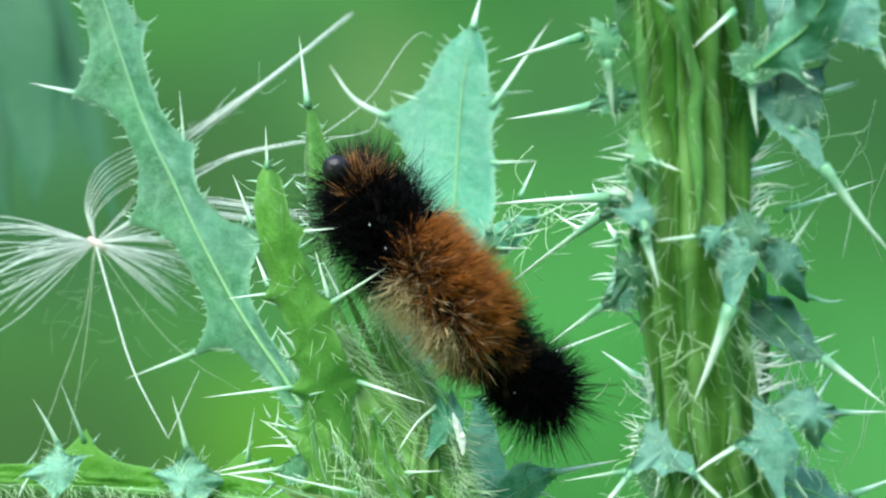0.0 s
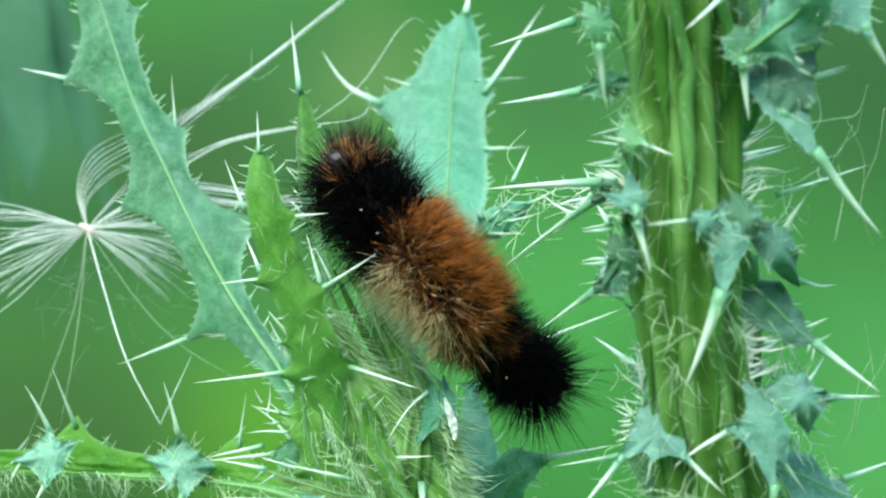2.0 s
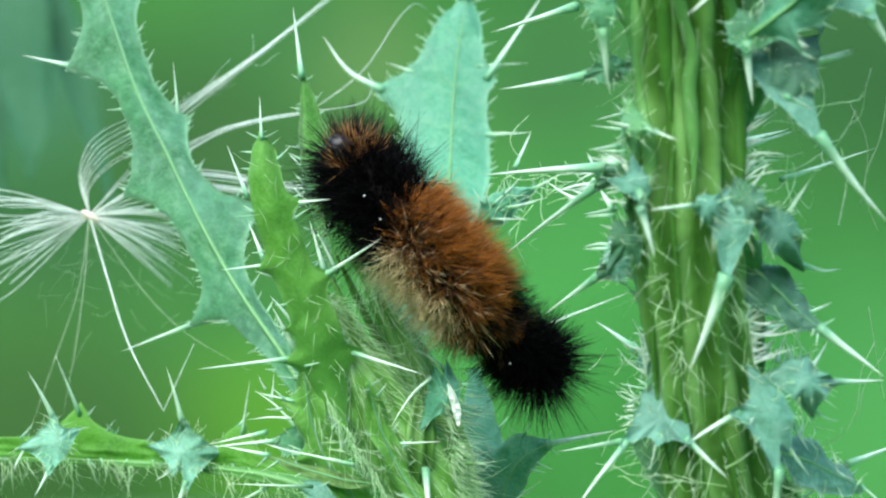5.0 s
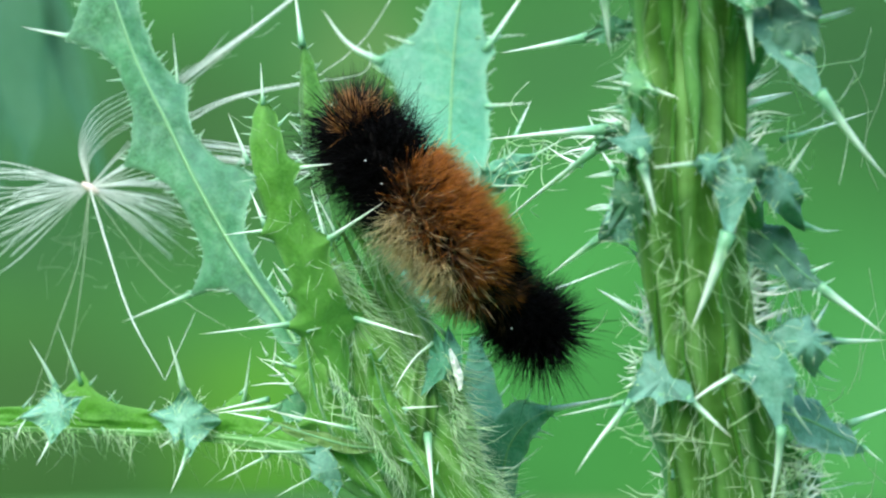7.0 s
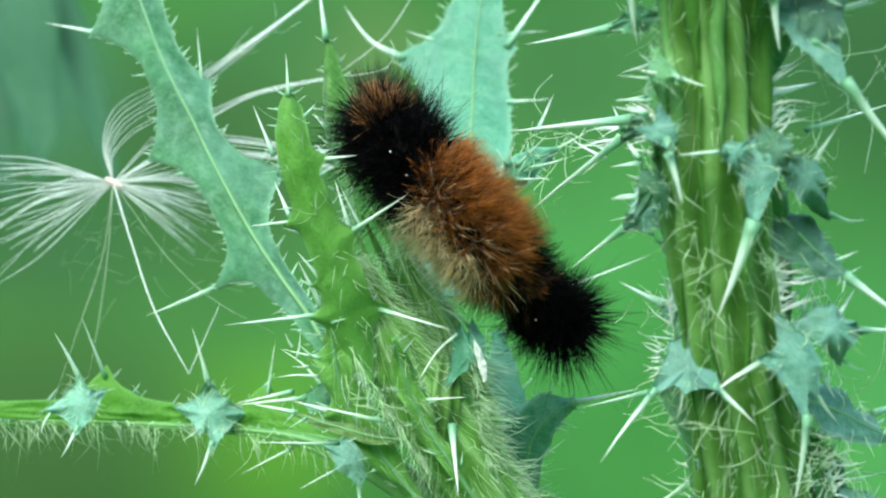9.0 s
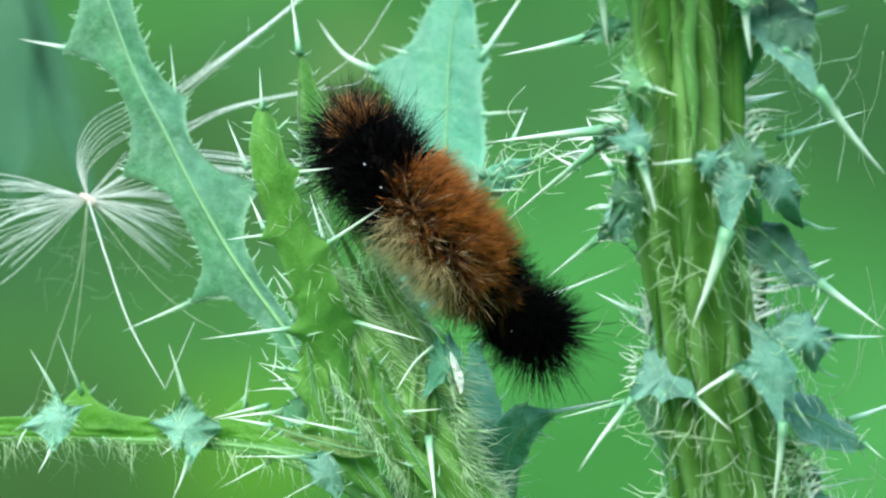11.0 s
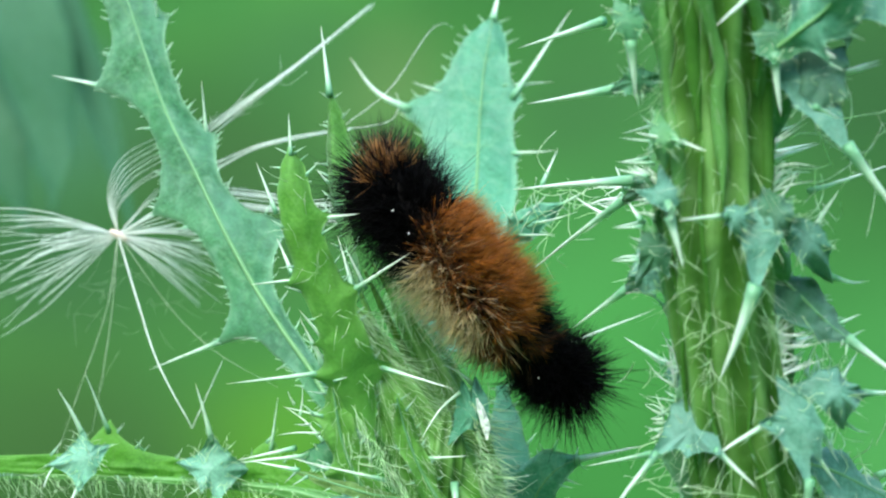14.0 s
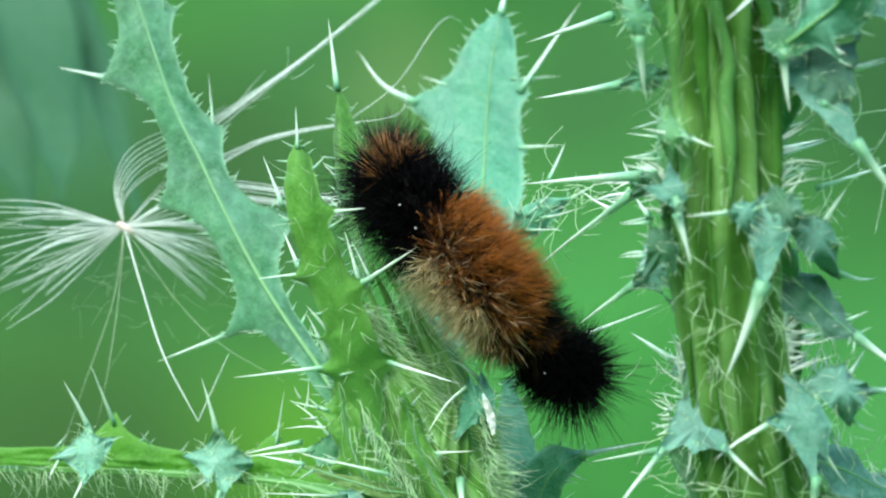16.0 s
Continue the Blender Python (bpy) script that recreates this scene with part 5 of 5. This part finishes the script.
# ---- seed fluff caught on the long leaf ----
def seed_fluff():
    c = vec((-48.6, 44.0, 3.1))
    fluff = thing("seed_fluff", tuple(c), "white silky seed fluff caught on a leaf", "seed fluff")
    g = Geo()
    pts = curve([c + Vector((-1.0, 0, 0.6)), c, c + Vector((1.2, 0.2, -0.8))], 6)
    tube(g, pts, [0.3, 0.62, 0.4], 10)
    part("seed_disc", g, DISC, fluff, "pale pinkish seed disc")
    rng = random.Random(77)

    def thread(line, r, mat=FLUFF, n=14):
        t = Geo()
        tube(t, curve(line, n), [r, r * 0.9, r * 0.5], 5)
        part("filament", t, mat, fluff)

    for k in range(36):
        w = math.radians(169 + 52 * (k + rng.uniform(-1.2, 1.2)) / 36)
        l = rng.uniform(10, 22)
        d = Vector((math.cos(w), rng.uniform(-0.25, 0.25), math.sin(w)))
        thread([c, c + d * l * 0.5 + Vector((0, 0, rng.uniform(-0.03, 0.09) * l)), c + d * l + Vector((0, 0, rng.uniform(-0.05, 0.03) * l))], rng.uniform(0.035, 0.085))
    for k in range(42):
        w = math.radians(-42 + 42 * (k + rng.uniform(-1.2, 1.2)) / 42)
        l = rng.uniform(9, 18)
        d = Vector((math.cos(w), rng.uniform(0.0, 0.25), math.sin(w)))
        thread([c, c + d * l * 0.5 + Vector((0, 0, rng.uniform(-0.02, 0.08) * l)), c + d * l], rng.uniform(0.03, 0.075))
    for k in range(12):
        w = math.radians(rng.uniform(4, 52))
        l = rng.uniform(7, 10)
        d = Vector((math.cos(w), rng.uniform(0.0, 0.2), math.sin(w)))
        thread([c, c + d * l * 0.5, c + d * l], rng.uniform(0.06, 0.10))
    for k in range(8):
        o = Vector((0.8 * k - 3.0, rng.uniform(-0.5, 1), 3.0 - 0.8 * k + rng.uniform(-0.3, 0.3)))
        thread([c, vec((-49.3, 44.0, 7.4)) + o * 0.25, vec((-47.1, 44.0, 11.3)) + o * 0.55, vec((-42.6, 43.0, 14.0)) + o * 0.6, vec((-36.2, 44.0, 17.9)) + o * 0.2], rng.uniform(0.045, 0.075))
    for k in range(9):
        o = Vector((rng.uniform(-1, 1), rng.uniform(-1, 1), rng.uniform(-0.5, 0.5)))
        thread([vec((-36.5, 44.0, 17.2)) + o * 1.2, vec((-30.7, 44.0, 21.5)) + o * 0.7, vec((-24.0, 46.0, 26.8)) + o * 0.35, vec((-13.8, 48.0, 35.4)) + o * 0.4], rng.uniform(0.05, 0.09))
    for k in range(5):
        o = Vector((rng.uniform(-1, 1), rng.uniform(-1, 1), rng.uniform(-0.6, 0.6)))
        thread([vec((-36.1, 44.0, 12.4)) + o, vec((-30.7, 44.0, 14.9)) + o * 0.5, vec((-25.1, 42.0, 16.2)) + o * 0.4, vec((-18.0, 40.0, 17.3)) + o * 0.3], rng.uniform(0.05, 0.08))
    for k in range(14):
        o = Vector((rng.uniform(-1, 1), rng.uniform(-1, 1), rng.uniform(-1.3, 1.3)))
        thread([vec((-34.0, 40.0, 8.3)) + o, vec((-28.4, 38.0, 7.6)) + o, vec((-22.0, 34.0, 6.5)) + o * 0.8, vec((-17.4, 32.0, 6.0)) + o * 1.5], rng.uniform(0.05, 0.09))
    thread([c, (-44.7, 36.0, -5.3), (-40.8, 30.0, -13.9), (-35.7, 26.0, -22.1)], 0.13, n=24)
    thread([(-35.7, 26.0, -22.1), (-33.6, 25.0, -17.6), (-31.7, 25.0, -13.4)], 0.07)
    thread([c, (-49.7, 42.0, -7.0), (-52.9, 40.0, -17.6), (-56.3, 40.0, -27.6)], 0.06, FIBRE)
    thread([c, (-49.0, 42.0, -7.0), (-49.9, 40.0, -16.1), (-51.3, 40.0, -23.7)], 0.06, FIBRE)
    thread([c, (-40.8, 40.0, -6.8), (-33.8, 34.0, -12.6), (-24.7, 26.0, -16.9)], 0.05, FIBRE)
    thread([c, (-55.4, 44.0, -3.9), (-59.3, 44.0, -7.5), (-64.7, 44.0, -11.0)], 0.07)
    thread([(-18.0, 40.0, 17.3), (-11.1, 40.0, 22.6), (-6.3, 42.0, 30.0), (-4.0, 44.0, 32.3), (-2.5, 50.0, 32.4)], 0.05, FLUFF)
    thread([(-18.0, 40.0, 17.3), (-13.4, 40.0, 17.8), (-10.6, 42.0, 18.9), (-9.8, 42.0, 21.1), (-10.3, 42.0, 22.6)], 0.06, FLUFF)
    for k in range(16):
        a = vec((-35.8, 44.0, 17.6)).lerp(vec((-24.7, 46.0, 26.4)), rng.random() ** 1.6)
        w = math.radians(rng.gauss(32, 26))
        d = Vector((math.cos(w), rng.uniform(-0.3, 0.3), math.sin(w))) * rng.uniform(2, 6)
        side = Vector((-d.z, 0, d.x)) * rng.uniform(-0.25, 0.25)
        thread([a, a + d * 0.35 + side, a + d * 0.7 + side * 0.5, a + d], 0.02, FLUFF, 8)
    for k in range(34):
        a = vec((-49.9, 48.0, -7.1)) + Vector((rng.uniform(-8, 14), rng.uniform(-2, 2), rng.uniform(-6, 5)))
        w = rng.uniform(0, 6.28)
        d = Vector((math.cos(w), 0, math.sin(w))) * rng.uniform(2, 7)
        thread([a, a + d * 0.5 + Vector((0, 0, rng.uniform(-1, 1))), a + d], 0.018, FIBRE, 6)
    return fluff


seed_fluff()


# ---- the caterpillar ----
def caterpillar():
    line = [(-11.5, 2.0, 9.5), (-8.3, 0.0, 5.8), (-4.5, -1.0, 1.3), (-0.5, -1.0, -3.3), (3.4, 1.0, -7.7), (6.9, 4.0, -11.2), (11.4, 7.0, -15.2)]
    n = 60
    pts = curve(line, n)
    body = thing("caterpillar", tuple(pts[30]), "furry caterpillar, black at both ends, rust-brown in the middle", "caterpillar")
    # a waist sets the last segments off as a ball
    rad = lambda s: 3.3 * (max(0.0, 1 - (abs(2 * s - 1)) ** 5)) ** 0.5 * (0.93 + 0.07 * math.cos(s * 13 * 2 * math.pi)) * (1 - 0.28 * math.exp(-((s - 0.80) / 0.06) ** 2)) + 0.15
    g = Geo()
    tube(g, pts, rad, 24)
    part("body", g, SKIN, body)
    rng = random.Random(3)

    def place(s):
        x = s * n
        i = min(int(x), n - 1)
        p = pts[i].lerp(pts[i + 1], x - i)
        t = (pts[min(i + 2, n)] - pts[max(i - 1, 0)]).normalized()
        back = Vector((0.76, 0, 0.65))
        back = (back - t * back.dot(t)).normalized()
        return p, t, back, t.cross(back)

    def tuft(root, way, count, length, spread, thick, mat, label, lean=Vector((0, 0, 0)), jitter=0.22, curl=0.05, odd=0.0):
        """A burst of stiff bristles from one wart."""
        g = Geo()
        for q in range(count):
            d = way + lean + Vector((rng.gauss(0, spread), rng.gauss(0, spread), rng.gauss(0, spread)))
            l = length * (rng.uniform(0.4, 0.8) if rng.random() < 0.4 else rng.uniform(0.8, 1.22))
            if rng.random() < odd:
                l *= rng.uniform(1.25, 1.8)
            hair(g, root + Vector((rng.gauss(0, jitter), rng.gauss(0, jitter), rng.gauss(0, jitter))), d, l, thick * rng.uniform(0.75, 1.2), rng, curl)
        part("bristle_tuft", g, mat, body, label)

    # a tuft on each wart: rings of twelve warts with smaller ones between them
    for ring in range(25):
        s = 0.015 + ring / 24 * 0.90
        p, t, back, out = place(s)
        r = rad(s)
        main = ring % 2 == 0
        warts = 13 if main else 10
        small = 1.0 if main else 0.8
        for k in range(warts):
            w = 2 * math.pi * (k + 0.5 * ((ring // 2) % 2)) / warts + rng.uniform(-0.1, 0.1)
            o = back * math.cos(w) + out * math.sin(w)
            up = math.cos(w)
            b0 = s + rng.uniform(-0.025, 0.025)
            root = p + o * r * 0.95
            lean = t * (0.10 + 4.5 * (s - 0.5) ** 3 + 0.5 * (s - 0.5))
            if b0 < 0.30 + 0.05 * max(0.0, 0.25 - up):
                front = s < 0.10 and o.z > 0.2 and o.y < 0.15 and o.x > -0.6
                if front:
                    tuft(root, o, int(28 * small), 4.9, 0.34, 0.056, FUR_SMOKE, "rust-brown bristle tuft", lean)
                    tuft(root, o, int(28 * small), 6.4, 0.44, 0.056, FUR_BLACK, "long black bristle tuft", lean)
                else:
                    tuft(root, o, int(56 * small), 5.4 * small, 0.48, 0.056, FUR_BLACK, "black bristle tuft", lean, odd=0.10)
            elif b0 > 0.83:
                tuft(root, o, int(46 * small), 4.2, 0.5, 0.054, FUR_BLACK, "black bristle tuft", lean * 0.4)
            elif b0 > 0.66 - 0.04 * up:
                if up > 0.45 and b0 < 0.76:
                    tuft(root, o, int(50 * small), 4.3, 0.42, 0.054, FUR_BLACK, "black bristle tuft", lean)
                elif up > 0.05:
                    tuft(root, o, int(36 * small), 2.7, 0.40, 0.050, FUR_BROWN, "brown bristle tuft", lean)
                    tuft(root, o, int(16 * small), 2.6, 0.45, 0.050, FUR_RUST, "rust-brown bristle tuft", lean)
                else:
                    tuft(root, o, int(34 * small), 2.7, 0.5, 0.054, FUR_BLACK, "black bristle tuft", lean)
                    tuft(root, o, int(14 * small), 3.0, 0.5, 0.050, FUR_BROWN, "brown bristle tuft", lean)
            elif up > 0.38:
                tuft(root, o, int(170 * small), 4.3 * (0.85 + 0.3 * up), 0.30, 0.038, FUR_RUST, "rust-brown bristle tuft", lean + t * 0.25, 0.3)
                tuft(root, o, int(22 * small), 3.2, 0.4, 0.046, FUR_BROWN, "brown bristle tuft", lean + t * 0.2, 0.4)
                tuft(root, o, int(9 * small), 5.0, 0.36, 0.046, FUR_BLACK, "sparse dark guard bristles", lean + t * 0.1, 0.5)
            elif up > -0.02:
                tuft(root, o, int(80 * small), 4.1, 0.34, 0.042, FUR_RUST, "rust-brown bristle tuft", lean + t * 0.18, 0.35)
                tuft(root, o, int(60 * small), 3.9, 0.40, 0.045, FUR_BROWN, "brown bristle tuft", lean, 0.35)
            elif up > -0.56 or s < 0.33 or s > 0.65:
                # dark-rooted bursts with straw-coloured tips along the flank
                if main:
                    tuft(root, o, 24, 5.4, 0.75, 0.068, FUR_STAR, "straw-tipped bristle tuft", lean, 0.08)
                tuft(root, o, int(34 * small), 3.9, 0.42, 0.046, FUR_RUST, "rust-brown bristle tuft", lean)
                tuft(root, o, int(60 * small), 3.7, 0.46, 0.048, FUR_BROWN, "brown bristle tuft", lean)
                if main:
                    tuft(root + o * 0.3, o, 34, 2.4, 0.55, 0.055, FUR_BLACK, "short black bristle tuft", lean)
            else:
                tuft(root, o, int(64 * small), 4.8, 0.44, 0.055, FUR_TAN, "cream bristle tuft", lean, 0.35)
                tuft(root, o, int(12 * small), 3.4, 0.5, 0.048, FUR_BROWN, "brown bristle tuft", lean)
    # the tail: bristles that stand out from a ball on all sides
    p, t, back, out = place(0.95)
    p = p + Vector((0.8, 0.0, -0.1))
    for k in range(44):
        z = 1 - 2 * (k + 0.5) / 44
        w = 2.39996 * k
        o = Vector((math.sqrt(1 - z * z) * math.cos(w), z, math.sqrt(1 - z * z) * math.sin(w)))
        if o.dot(t) < -0.55:
            continue
        long_ = 4.6 + 1.9 * max(0.0, -o.z) + 0.4 * max(0.0, o.dot(t))
        tuft(p + o * 0.9, o, 26, 3.8, 0.75, 0.07, FUR_BLACK, "dense black inner bristles")
        tuft(p + o * 2.4, o, 50, long_, 0.36, 0.052, FUR_BLACK, "black bristle tuft", odd=0.10 if o.z < 0.2 else 0.03)
    # dew drops on the bristles
    for q in ((-8.8, -6.4, 4.7), (-7.0, -6.4, 2.1), (-5.5, -6.0, -1.4), (7.7, 0.5, -14.3)):
        g = Geo()
        c = vec(q)
        tube(g, [c + Vector((0, 0, 0.11 * math.cos(a * 0.5236))) for a in range(7)], lambda q: 0.11 * math.sin(math.pi * min(max(q, 0.02), 0.98)), 8)
        part("dew_drop", g, DEW, body, "tiny bright dew drop")
    # legs that grip the stem
    for s in (0.1, 0.16, 0.22, 0.42, 0.5, 0.58, 0.66, 0.93):
        p, t, back, out = place(s)
        for sg in (-1, 1):
            g = Geo()
            a = p - back * 2.6 + out * sg * 1.4
            tube(g, curve([a, a - back * 0.9, a - back * 1.8 + out * sg * 0.2], 6), [0.7, 0.6, 0.45, 0.2], 8)
            part("leg", g, SKIN, body)
    # head: shiny shell with cheeks
    hc = vec((-12.8, -2.6, 11.2))
    head = thing("head", tuple(hc), "", "")
    bm = bmesh.new()
    bmesh.ops.create_uvsphere(bm, u_segments=24, v_segments=16, radius=1.0)
    for v in bm.verts:
        x, y, z = v.co
        cleft = 1 - 0.16 * math.exp(-(y * 5) ** 2) * max(0, z)
        v.co = Vector((x * 1.6, y * 1.75 * cleft, z * 1.55 * cleft)) / 1000
    me = bpy.data.meshes.new("head")
    bm.to_mesh(me)
    bm.free()
    me.shade_smooth()
    me.materials.append(SHELL)
    bpy.data.objects.remove(head)
    head = new("head", me)
    head.parent = body
    tagged(head, "shiny black head")
    rel = (hc - pts[30]) / 1000
    head.location = rel
    return head, rel


head, head_place = caterpillar()


def motions():
    """The head draws back under the bristles."""
    rows = []
    way = Vector((0.0038, 0.0048, -0.0034))
    for t, k in ((0.0, 1.0), (0.5, 0.92), (1.0, 0.7), (1.5, 0.62), (2.0, 0.72), (2.5, 0.6), (3.0, 0.4), (4.2, 0.6), (5.5, 0.78), (6.0, 0.45), (6.5, 0.15), (7.0, 0.0), (9.0, 0.0), (16.0, 0.0)):
        q = head_place + way * (1 - k)
        rows.append((t, pose(q.x, q.y, q.z, 0, 12 * (1 - k), 0)))
    walk(head, rows)


motions()
